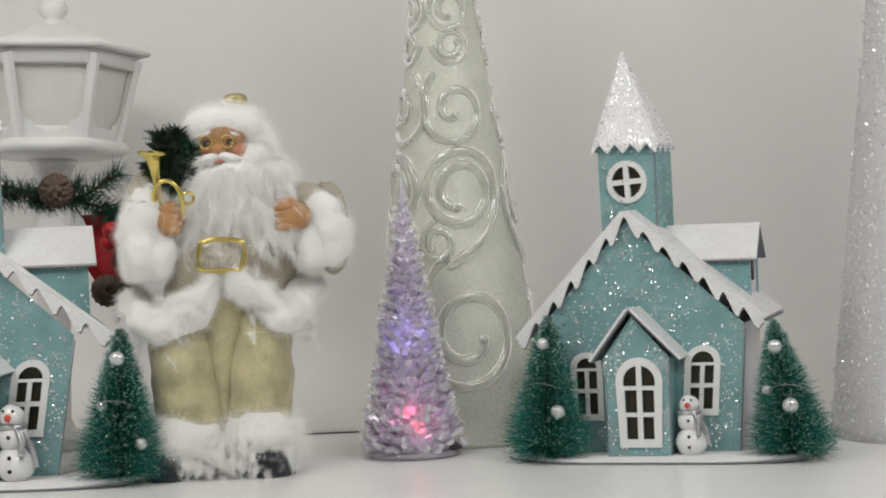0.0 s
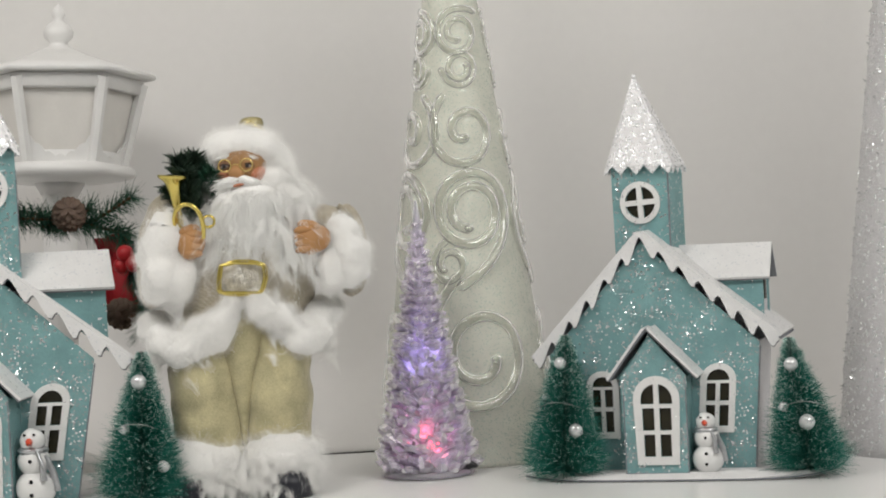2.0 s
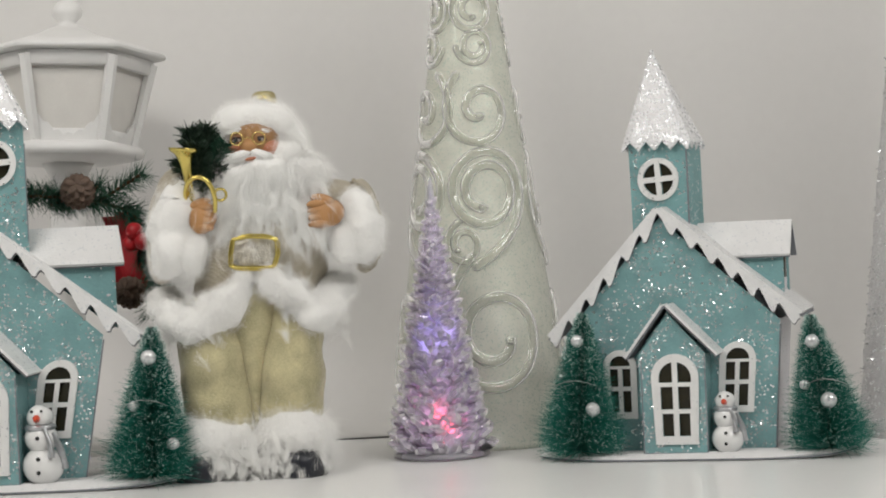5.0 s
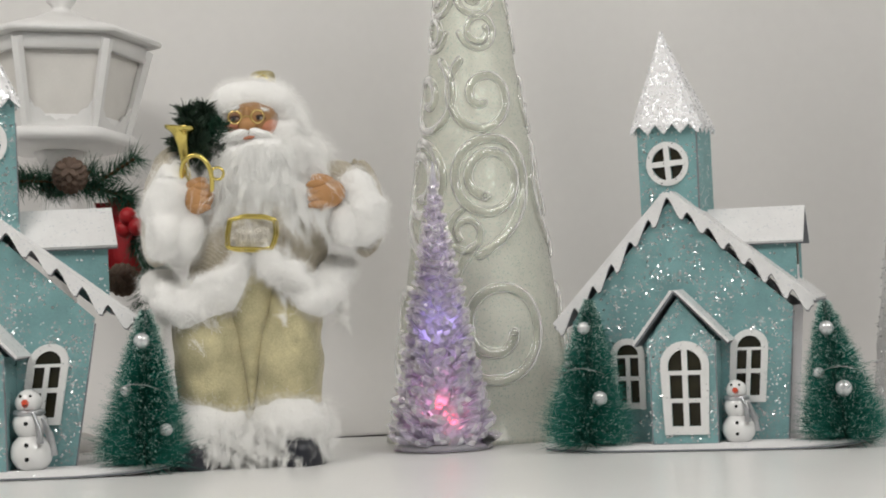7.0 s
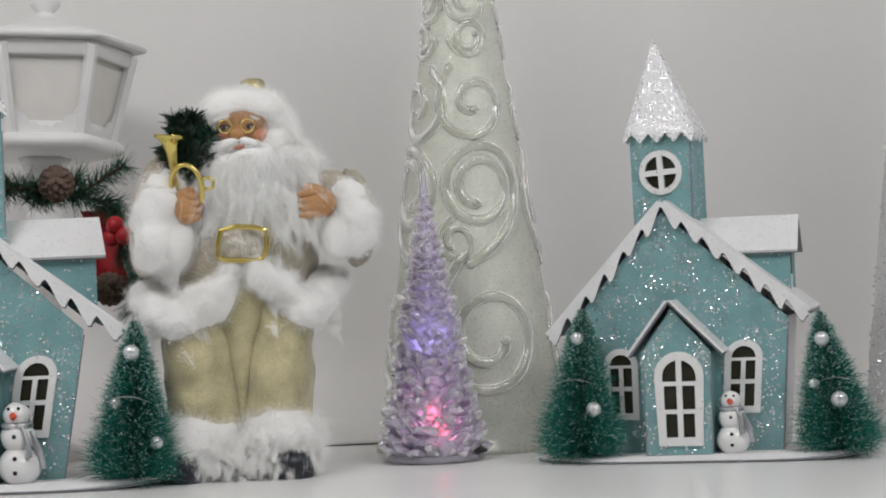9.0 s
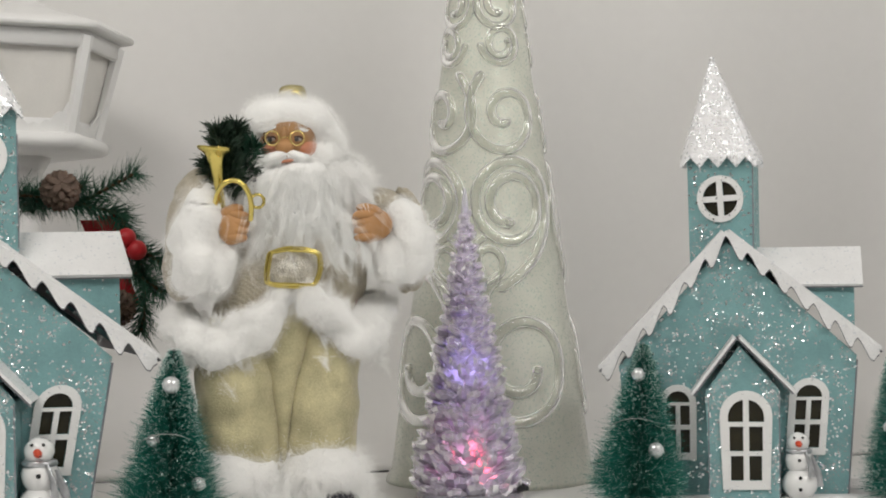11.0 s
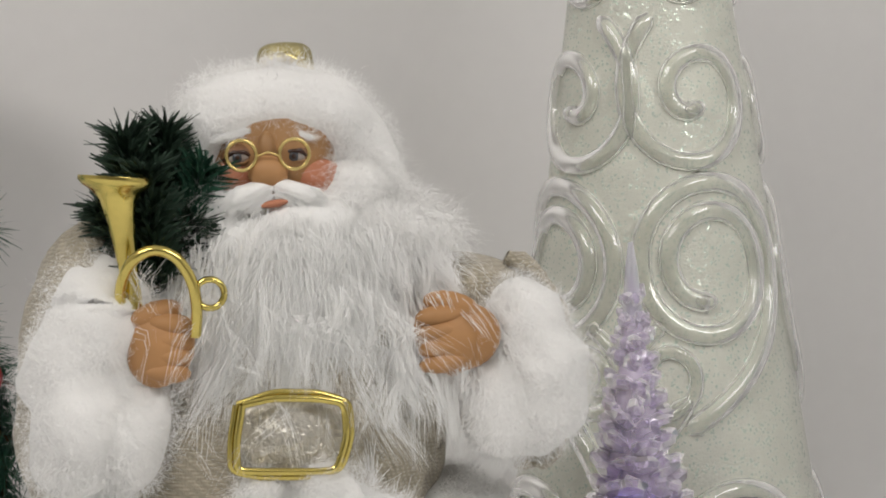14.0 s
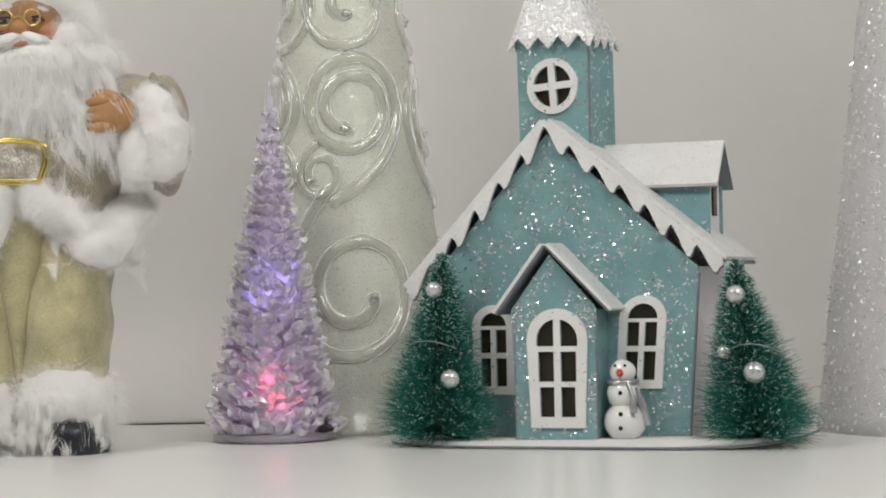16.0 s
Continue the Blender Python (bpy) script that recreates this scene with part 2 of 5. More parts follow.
def locks(soup, roots, ways, lengths, per, material, fat=0.0025, width=0.0003, droop=(0, 0, -0.25), wave=0.12, close=0.65, seg=5):
    """Hair in locks: strands that gather towards each lock's tip."""
    g = len(roots)
    i = np.repeat(np.arange(g), per)
    n = len(i)
    off = rng.normal(size=(n, 3)) * fat
    way = unit(ways[i] + rng.normal(size=(n, 3)) * 0.07)
    ln = (lengths[i] * rng.uniform(0.65, 1.1, n))[:, None]
    bend = (rng.normal(size=(g, 3)) * wave)[i]
    bend2 = (rng.normal(size=(g, 3)) * wave)[i]
    side = unit(np.cross(way, rng.normal(size=(n, 3)) * 0.35 + FRONT))
    rows = []
    for j in range(seg + 1):
        s = j / seg
        p = roots[i] + off * (1 - close * s) + way * ln * s + (np.array(droop) + bend) * ln * s * s + bend2 * ln * math.sin(s * 5.5) * 0.35
        w = width * (1 - 0.8 * s) / 2
        rows += [p - side * w, p + side * w]
    v = np.stack(rows, 1).reshape(-1, 3)
    k = 2 * (seg + 1)
    base = (np.arange(n) * k)[:, None]
    q = np.concatenate([base + np.array([[2 * j, 2 * j + 1, 2 * j + 3, 2 * j + 2]]) for j in range(seg)])
    soup.add(v, q, material)


def fur_on(soup, p, nrm, count, length, width, material, droop=(0, 0, -0.3), curl=0.35, spread=0.5, keep=None):
    """Hairs rooted at random on an ellipsoid's vertices."""
    count *= 2
    i = rng.integers(0, len(p), count)
    root = p[i] + rng.normal(size=(count, 3)) * 0.0018
    clump = np.array([noise.noise_vector(Vector(q / 0.006)) for q in root])
    way = unit(nrm[i] + clump * 0.8 + rng.normal(size=(count, 3)) * spread)
    if keep is not None:
        ok = keep(root)
        root, way = root[ok], way[ok]
    v, q = strands(root, way, length * rng.uniform(0.4, 1.05, len(root)), width * 0.6, droop, curl, 2, True)
    soup.add(v, q, material)


def fur_tube(soup, path, r, count, length=0.007, width=0.00024, droop=(0, 0, -0.2), flat=1.0, lump=0.0045):
    """A soft roll of fur along a path."""
    path = np.asarray(path, float)
    v, q = tube(path, r, 26, flat)
    k = np.array([noise.noise(Vector(p / 0.019)) + 0.5 * noise.noise(Vector(p / 0.009)) + 0.22 * noise.noise(Vector(p / 0.004)) for p in v])
    mid = np.repeat(path, 26, 0)
    n = unit(v - mid)
    v = v + n * (k * lump)[:, None]
    soup.add(v, q, "fur_under")
    count = int(count * 1.6)
    i = rng.integers(0, len(v), count)
    root = v[i] + rng.normal(size=(count, 3)) * 0.0016
    clump = np.array([noise.noise_vector(Vector(p / 0.006)) for p in root])
    way = unit(n[i] * 0.7 + clump * 1.1 + rng.normal(size=(count, 3)) * 0.5)
    hv, hq = strands(root, way, length * rng.uniform(0.35, 1.05, count), width * 0.62, droop, 0.5, 2, True)
    soup.add(hv, hq, "fur_white")


def tube(path, radius, n=7, flat=1.0, up=None):
    """Verts and quads of a tube along a path; radius a number or one for each point."""
    path = np.asarray(path, float)
    k = len(path)
    radius = np.broadcast_to(np.asarray(radius, float), (k,))
    tan = unit(np.gradient(path, axis=0))
    ref = np.array([0.13, 0.31, 0.94]) if up is None else np.asarray(up, float)
    side = unit(np.cross(tan, ref))
    nor = np.cross(side, tan)
    a = np.linspace(0, 2 * np.pi, n, endpoint=False)
    v = (path[:, None] + radius[:, None, None] * (np.cos(a)[None, :, None] * side[:, None] + flat * np.sin(a)[None, :, None] * nor[:, None])).reshape(-1, 3)
    q = [(j * n + i, j * n + (i + 1) % n, (j + 1) * n + (i + 1) % n, (j + 1) * n + i) for j in range(k - 1) for i in range(n)]
    return v, q


def soup_part(name, blocks, material, parent=None, label="", smooth=True):
    s = Soup()
    for v, q in blocks:
        s.add(v, q, material)
    return link_mesh(name, s.mesh(name, smooth), parent, label)


def box(x0, x1, y0, y1, z0, z1, bevel=0.0, bm=None):
    bm = bm or bmesh.new()
    r = bmesh.ops.create_cube(bm, size=1)
    for v in r["verts"]:
        v.co = Vector(((x0 + x1) / 2 + v.co.x * (x1 - x0), (y0 + y1) / 2 + v.co.y * (y1 - y0), (z0 + z1) / 2 + v.co.z * (z1 - z0)))
    if bevel:
        es = list({e for v in r["verts"] for e in v.link_edges})
        bmesh.ops.bevel(bm, geom=es, offset=bevel, segments=2, affect="EDGES")
    return bm


def panel(outline, holes, y0, depth, bm=None):
    """A sheet in the x-z plane from y0 to y0 + depth, with openings cut right through it."""
    bm = bm or bmesh.new()
    edges = []
    for loop in [outline, *holes]:
        vs = [bm.verts.new((x, y0, z)) for x, z in loop]
        edges += [bm.edges.new((vs[i], vs[(i + 1) % len(vs)])) for i in range(len(vs))]
    got = bmesh.ops.triangle_fill(bm, use_beauty=True, use_dissolve=False, edges=edges)
    faces = [g for g in got["geom"] if isinstance(g, bmesh.types.BMFace)]
    ext = bmesh.ops.extrude_face_region(bm, geom=faces)
    bmesh.ops.translate(bm, vec=(0, depth, 0), verts=[g for g in ext["geom"] if isinstance(g, bmesh.types.BMVert)])
    return bm


def prism(poly, way):
    """A polygon in space pushed along a vector."""
    bm = bmesh.new()
    vs = [bm.verts.new(p) for p in poly]
    f = bm.faces.new(vs)
    ext = bmesh.ops.extrude_face_region(bm, geom=[f])
    bmesh.ops.translate(bm, vec=way, verts=[g for g in ext["geom"] if isinstance(g, bmesh.types.BMVert)])
    return bm


def arch(cx, half0, half1, z0, z1, n=12):
    """Outline of an arched opening: half0 wide at the foot, half1 at the spring."""
    spring = z1 - half1
    pts = [(cx - half0, z0), (cx + half0, z0)]
    return pts + [(cx + half1 * math.cos(math.pi * i / n), spring + half1 * math.sin(math.pi * i / n)) for i in range(n + 1)]


def inside(poly, x, z):
    hit = False
    for i in range(len(poly)):
        (x0, z0), (x1, z1) = poly[i], poly[i - 1]
        if (z0 > z) != (z1 > z) and x < (x1 - x0) * (z - z0) / (z1 - z0) + x0:
            hit = not hit
    return hit


def empty(name, m, label, category, group=""):
    ob = new(name)
    ob.empty_display_size = 0.02
    ob.matrix_world = m
    return tagged(ob, label, category, group)


# ---- the setting: table, backdrop and an unseen room added around ----
def setting():
    # table with a back edge that runs a little away to the right
    bm = prism([(-1.4, -1.1, -0.022), (1.4, -1.1, -0.022), (1.4, 1.30, -0.022), (-1.4, 1.30, -0.022)], (0, 0, 0.022))
    bmesh.ops.bevel(bm, geom=bm.edges[:], offset=0.001, segments=1, affect="EDGES")
    tagged(part("tabletop", bm, "table_laminate", smooth=False), "smooth white laminate tabletop under the decorations", "table", kind="structure")
    # paper that lies behind the table's edge and sweeps up as a wall
    bm = bmesh.new()
    r = 0.10
    back = 1.22
    pts = [(1.03, 0.0005), (1.11, 0.0007), (back - r, 0.0008)] + [(back - r + r * math.sin(a), r - r * math.cos(a)) for a in np.linspace(0.15, math.pi / 2, 8)]
    pts += [(back, z) for z in np.linspace(0.16, 1.1, 10)]
    rows = []
    for x in np.linspace(-1.5, 1.5, 61):
        row = []
        for j, (y, z) in enumerate(pts):
            yy, zz = y, z
            if j == 0:
                yy = 1.0850 + 0.1 * x + 0.0006
                zz = 0.0005
            if j > 4:
                yy += 0.006 * noise.noise(Vector((x * 1.6, z * 1.8, 3)))
            row.append(bm.verts.new((x, yy, zz)))
        rows.append(row)
    for a, c in zip(rows, rows[1:]):
        for j in range(len(pts) - 1):
            bm.faces.new((a[j], c[j], c[j + 1], a[j + 1]))
    ob = part("backdrop", bm, "backdrop_paper")
    tagged(ob, "plain light grey paper backdrop curving up behind the table", "backdrop", kind="structure")
    so = ob.modifiers.new("thick", "SOLIDIFY")
    so.thickness, so.offset = 0.002, -1
    # dark tapering strip laid on the table as the seam's shade
    seam = [(x, 1.0850 + 0.1 * x - 0.001, 0.0004 + 0.0001 * math.sin(x * 60)) for x in np.linspace(-0.205, -0.085, 30)]
    ob = soup_part("seam", [tube(seam, np.linspace(0.0003, 0.0011, 30), 6)], "seam_shade")
    tagged(ob, "thin dark strip standing in for seam shade along the back of the table", "seam", kind="structure")
    # unseen closing walls, floor and ceiling, added for bounced light and reflections
    for nm, b in (("floor", (-1.7, 1.7, -3.2, 1.5, -0.80, -0.75)), ("wall_south", (-1.7, 1.7, -3.25, -3.2, -0.75, 1.45)),
                  ("wall_west", (-1.75, -1.7, -3.2, 1.5, -0.75, 1.45)), ("wall_east", (1.7, 1.75, -3.2, 1.5, -0.75, 1.45)),
                  ("wall_north", (-1.7, 1.7, 1.5, 1.55, -0.75, 1.45)), ("ceiling", (-1.7, 1.7, -3.2, 1.5, 1.45, 1.5))):
        tagged(part(nm, box(*b), "room_paint", smooth=False), "plain white painted " + nm.split("_")[0] + " of the added unseen room", nm.split("_")[0], kind="structure")


setting()


# ---- the glittered card churches ----
def flakes(poly, y, count, clear=(), tilt=0.38, size=(0.0005, 0.0019)):
    """Glitter flakes scattered over a front sheet."""
    xs, zs = [p[0] for p in poly], [p[1] for p in poly]
    vs, qs = [], []
    while len(qs) < count:
        x, z = random.uniform(min(xs), max(xs)), random.uniform(min(zs), max(zs))
        if not inside(poly, x, z) or any(inside(c, x, z) for c in clear) or noise.noise(Vector((x * 45, z * 45, 1))) < random.uniform(-0.35, 0.5):
            continue
        n = Vector((random.gauss(0, tilt), -1, random.gauss(0, tilt))).normalized()
        a = n.orthogonal().normalized()
        a.rotate(Matrix.Rotation(random.uniform(0, 6.3), 3, n))
        c, s = n.cross(a), random.uniform(*size) / 2
        o = Vector((x, y - 0.0005, z))
        k = len(vs)
        vs += [o + a * s, o + c * s, o - a * s, o - c * s]
        qs.append((k, k + 1, k + 2, k + 3))
    return [tuple(v) for v in vs], qs


def framed_window(parent, outline, panes, y, depth, name="window", label="white card window surround with dark panes"):
    """White surround standing proud of the wall, with dark panes in its openings."""
    fr = part(name, panel(outline, panes, y - 0.0022, 0.0022), "white_card", parent, label, smooth=False)
    for p in panes:
        cx, cz = sum(a for a, _ in p) / len(p), sum(b for _, b in p) / len(p)
        big = [(cx + (a - cx) * 1.06, cz + (b - cz) * 1.04) for a, b in p]
        part("pane", panel(big, [], y + depth, 0.0006), "dark_pane", fr, smooth=False)
    return fr


def window_panes(cx, half, z0, z1, top):
    """A half-round light over two rows of two."""
    g, h = 0.0024, half
    sp = top - h
    out = [[(cx + h * math.cos(math.pi * i / 10), sp + h * math.sin(math.pi * i / 10)) for i in range(11)]]
    mid = (z0 + sp) / 2
    for a, b in ((z0, mid - g * 0.6), (mid + g * 0.9, sp - g)):
        for s in (-1, 1):
            x0, x1 = sorted((cx + s * g * 0.75, cx + s * h))
            out.append([(x0, a), (x1, a), (x1, b), (x0, b)])
    return out


def door_panes(cx, half, z0, top):
    g = 0.0022
    h = half
    sp = top - h
    out = []
    for s in (-1, 1):
        q = [(cx + s * g, sp - 0.004)] + [(cx + s * h, sp - 0.004)] + [(cx + s * h * math.cos(t), sp + h * math.sin(t)) for t in np.linspace(0, math.pi / 2 - 0.16, 7)]
        out.append(q if s > 0 else q[::-1])
    row = (sp - 0.004 - g * 1.6 - z0) / 2
    for i in range(2):
        for s in (-1, 1):
            a = z0 + i * (row + g * 0.8)
            x0, x1 = sorted((cx + s * g, cx + s * h * (0.86 + 0.06 * i)))
            out.append([(x0, a), (x1, a), (x1, a + row - g * 0.8), (x0, a + row - g * 0.8)])
    return out


def drip_trim(x0, z0, x1, z1, teeth, deep):
    """Fascia along a gable edge with a wavy, dripping lower rim."""
    top, low = [], []
    n = teeth * 8
    for i in range(n + 1):
        s = i / n
        x, z = x0 + (x1 - x0) * s, z0 + (z1 - z0) * s
        top.append((x, z + 0.001))
        ph = (s * teeth) % 1.0
        k = int(s * teeth - 1e-6)
        amp = deep * (0.75 + 0.45 * random.Random(k * 7 + teeth).random())
        w = (ph / 0.68) if ph < 0.68 else (1 - ph) / 0.32
        low.append((x, z - 0.0034 - amp * (w * w * (3 - 2 * w))))
    return top + low[::-1]


def brush_tree(parent, x, y, z0, height, radius, lean, pearls, label):
    """Bottle-brush tree: bristles round a twisted wire, pearls and a disc foot."""
    n = 15500
    s = rng.uniform(0, 1, n) ** 1.25
    ang = rng.uniform(0, 2 * np.pi, n)
    prof = radius * (1 - s) ** 0.86 + 0.0035
    prof *= 1 + 0.10 * np.sin(s * 60 + ang)
    axis = np.stack([x + lean * s, np.full(n, y), z0 + 0.004 + s * (height - 0.006)], 1)
    way = np.stack([np.cos(ang), np.sin(ang), rng.normal(0.16, 0.2, n)], 1)
    way = unit(way)
    ln = prof * rng.uniform(0.84, 1.04, n)
    sp = Soup()
    v, q = strands(axis, way, ln, 0.00078, (0, 0, 0.05), 0.12, 2)
    sp.add(v, q, "brush_green")
    k = rng.random(n) < 0.34
    tip = axis[k] + way[k] * (ln[k] * rng.uniform(0.7, 0.96, k.sum()))[:, None]
    v, q = strands(tip, unit(way[k] + rng.normal(size=(k.sum(), 3)) * 0.3), rng.uniform(0.0010, 0.0026, k.sum()), 0.0008, seg=1)
    sp.add(v, q, "frost")
    tree = tagged(link_mesh("tree", sp.mesh("tree", False), parent, label), kind="stuff")
    soup_part("stem", [tube([(x, y, z0), (x + lean * 0.5, y, z0 + height * 0.5), (x + lean, y, z0 + height)], 0.0012)], "wire", tree, "twisted wire stem")
    for a, h, r in pearls:
        rad = (radius * (1 - h) ** 0.86) * 0.90
        c = (x + lean * h + rad * math.sin(a), y - rad * math.cos(a), z0 + h * height)
        v, _, q = ball(c, (r, r, r), nu=16, nv=10)
        so = Soup()
        so.add(v, q[:-2], "pearl")
        link_mesh("pearl", so.mesh("pearl"), tree, "shiny silver pearl bead")
    # a thread of silver wire looped over the bristles
    th = np.linspace(-1.1, 1.0, 14)
    rr = radius * 0.62
    soup_part("thread", [tube(np.stack([x + rr * np.sin(th), y - rr * np.cos(th), z0 + height * 0.5 + 0.004 * np.cos(th * 2)], 1), 0.0004, 5)], "wire", tree, "thin silver thread")
    return tree


def snowman(parent, x, y, z0, size=1.0):
    s = Soup()
    for dz, r, dx in ((0.0118, 0.0136, 0), (0.0300, 0.0108, -0.0005), (0.0440, 0.0086, -0.001)):
        v, _, q = ball((x + dx, y, z0 + dz), (r, r, r * 0.95), nu=20, nv=12, rough=0.0006, cell=0.006)
        s.add(v, q[:-2], "glaze_white")
    th = np.linspace(0, 2 * np.pi, 20)
    v, q = tube(np.stack([x - 0.0008 + 0.0082 * np.cos(th), y + 0.0082 * np.sin(th), np.full(20, z0 + 0.0375)], 1), 0.0022, 6)
    s.add(v, q, "silver_paint")
    v, q = tube([(x + 0.004, y - 0.008, z0 + 0.037), (x + 0.0075, y - 0.0105, z0 + 0.028), (x + 0.0085, y - 0.0115, z0 + 0.018)], [0.0028, 0.0034, 0.0036], 6, 0.5)
    s.add(v, q, "silver_paint")
    v, q = tube([(x + 0.008, y - 0.004, z0 + 0.034), (x + 0.013, y - 0.004, z0 + 0.022), (x + 0.015, y - 0.003, z0 + 0.010)], [0.003, 0.004, 0.0035], 6, 0.5)
    s.add(v, q, "silver_paint")
    v, q = tube([(x - 0.0012, y - 0.0075, z0 + 0.0440), (x - 0.0002, y - 0.0115, z0 + 0.0434), (x + 0.0008, y - 0.0145, z0 + 0.0428)], [0.0026, 0.0022, 0.0006], 7)
    s.add(v, q, "nose_red")
    for px, pz, rad, out in ((-0.0042, 0.0485, 0.0010, 0.0074), (0.0022, 0.0485, 0.0010, 0.0074), (-0.0005, 0.0310, 0.0014, 0.0106), (0, 0.0175, 0.0015, 0.0128), (0, 0.0085, 0.0015, 0.0132)):
        v, _, q = ball((x + px, y - out, z0 + pz), (rad, rad * 0.7, rad), nu=10, nv=6)
        s.add(v, q[:-2], "black_gloss")
    me = s.mesh("snowman")
    me.transform(Matrix.Translation((x, y, z0)) @ Matrix.Scale(size, 4) @ Matrix.Translation((-x, -y, -z0)))
    return link_mesh("snowman", me, parent, "small glazed white snowman with silver scarf and red nose")


def church(m, label, foot=0.0905, tree_high=0.116, tree_x=0.1370, lean=-0.012, rise=0.0, aside=0.0, inset=0.0, tree_r=0.0330, gable=0.0, eave=(0.1155, 0.1185), man=1.0, twist=-7.0, skew=0.0, pearl=(0.35, 0.38, 0.0070)):
    top = empty("toy_church", m, label, "toy church", "card churches on the table")
    B = 0.0045
    # plate
    pts = []
    for i in range(56):
        a = 2 * math.pi * i / 56
        c, s = math.cos(a), math.sin(a)
        x = 0.026 + 0.134 * math.copysign(abs(c) ** 0.45, c)
        y = 0.052 + 0.086 * math.copysign(abs(s) ** 0.5, s)
        w = 0.003 * math.sin(a * 5 + 1)
        pts.append((x + w, y + w, 0.0))
    bm = prism(pts, (0, 0, B))
    bmesh.ops.bevel(bm, geom=[e for e in bm.edges if abs(e.verts[0].co.z - e.verts[1].co.z) < 1e-6 and len(e.link_faces) == 2], offset=0.002, segments=2, affect="EDGES")
    for v in bm.verts:
        v.co.z += 0.9 * max(0.0, v.co.x - 0.09) ** 2
    part("base_plate", bm, "snow_white", top, "snowy white card base plate")
    bm = prism([(x * 1.004, y * 1.004, 0.0005) for x, y, z in pts], (0, 0, 0.0016))
    for v in bm.verts:
        v.co.z += 0.9 * max(0.0, v.co.x - 0.09) ** 2
    part("base_rim", bm, "card_edge", top, "grey card edge of the base")
    # body: front, back, side walls
    y0, y1 = 0.015, 0.112
    wall = [(-0.072, B), (foot, B), (0.0985, 0.116), (0.0, 0.206), (-0.084, 0.108)]
    winR, winL = arch(0.0615, 0.0150, 0.0154, 0.0370, 0.0980), arch(-0.0386, 0.0140, 0.0144, 0.0330, 0.0930)
    pR, pL = window_panes(0.0615, 0.0098, 0.0425, 0, 0.0925), window_panes(-0.0386, 0.0090, 0.0385, 0, 0.0878)
    # the right window leans with the splayed wall
    slant = (0.0985 - foot) / 0.1115
    winR = [(x + slant * (z - 0.075), z) for x, z in winR]
    pR = [[(x + slant * (z - 0.075), z) for x, z in p] for p in pR]
    grow = [[(sum(a for a, _ in p) / len(p) + (x - sum(a for a, _ in p) / len(p)) * 1.02, z) for x, z in p] for p in pR + pL]
    part("front_wall", panel(wall, grow, y0, 0.003), "teal_glitter", top, "glittery teal card front wall", smooth=False)
    part("back_wall", panel([(-0.072, B), (foot - inset, B), (0.0985 - inset, 0.116), (0.0, 0.2), (-0.084, 0.108)], [], y1 - 0.003, 0.003), "pale_card", top, "pale card back wall", smooth=False)
    part("side_wall", prism([(foot, y0 + 0.003, B), (foot - inset, y1 - 0.003, B), (0.0985 - inset, y1 - 0.003, 0.116), (0.0985, y0 + 0.003, 0.116)], (-0.003, 0, 0)), "pale_card", top, "pale lilac card side wall", smooth=False)
    part("side_wall", prism([(-0.072, y0 + 0.003, B), (-0.072, y1 - 0.003, B), (-0.084, y1 - 0.003, 0.108), (-0.084, y0 + 0.003, 0.108)], (0.003, 0, 0)), "pale_card", top, "pale lilac card side wall", smooth=False)
    part("corner_edge", prism([(foot, y0 - 0.0006, B), (foot + 0.0012, y0 - 0.0006, B), (0.0995, y0 - 0.0006, 0.112), (0.0983, y0 - 0.0006, 0.112)], (0, 0.0028, 0)), "card_edge", top, smooth=False)
    framed_window(top, winR, pR, y0, 0.0035)
    framed_window(top, winL, pL, y0, 0.0035)
    # roof slabs with dark card under the snow
    for sx, ex, ez in ((1, *eave), (-1, -0.0970, 0.1045)):
        gz = 0.2125
        d = Vector((ex, 0, ez - gz)).normalized()
        nrm = Vector((-d.z, 0, d.x)) if d.x > 0 else Vector((d.z, 0, -d.x))
        for nm, lift, th, mt, lb, fy, by, ext in (("roof_card", 0.0, 0.0016, "card_edge", "grey card under the roof", 0.0125, 0.118, 0.002), ("roof", 0.0017, 0.0028, "snow_white", "white snowy card roof slope", 0.0110, 0.119, 0.0)):
            o = nrm * lift
            a, b = Vector((0, fy, gz)) + o, Vector((ex, fy, ez)) + d * ext + o
            bm = prism([a, b, b + Vector((0, by - fy, 0)) - d * inset * 1.8 * (sx > 0), a + Vector((0, by - fy, 0))], nrm * th)
            part(nm, bm, mt, top, lb, smooth=False)
        tr = drip_trim(0.0, gz + 0.002, ex, ez + 0.0015, 7 if sx > 0 else 6, 0.012)
        part("icicle_trim", panel(tr if sx > 0 else tr[::-1], [], 0.0084, 0.0024), "snow_white", top, "white glitter snow trim with dripping points", smooth=False)
        part("trim_edge", panel([(x, z - 0.0012) for x, z in (tr if sx > 0 else tr[::-1])], [], 0.0109, 0.0012), "card_edge", top, smooth=False)
    # porch
    px = 0.0115
    pw = [(px - 0.0262, B), (px + 0.0262, B), (px + 0.0275, 0.0905), (px - 0.003, 0.1255), (px - 0.0290, 0.0895)]
    dout, dpan = arch(px + 0.0015, 0.0178, 0.0200, 0.0130, 0.0905), door_panes(px + 0.0015, 0.0136, 0.0200, 0.0835)
    fy = -0.018
    part("porch_wall", panel(pw, dpan, fy, 0.0026), "teal_glitter", top, "glittery teal porch front", smooth=False)
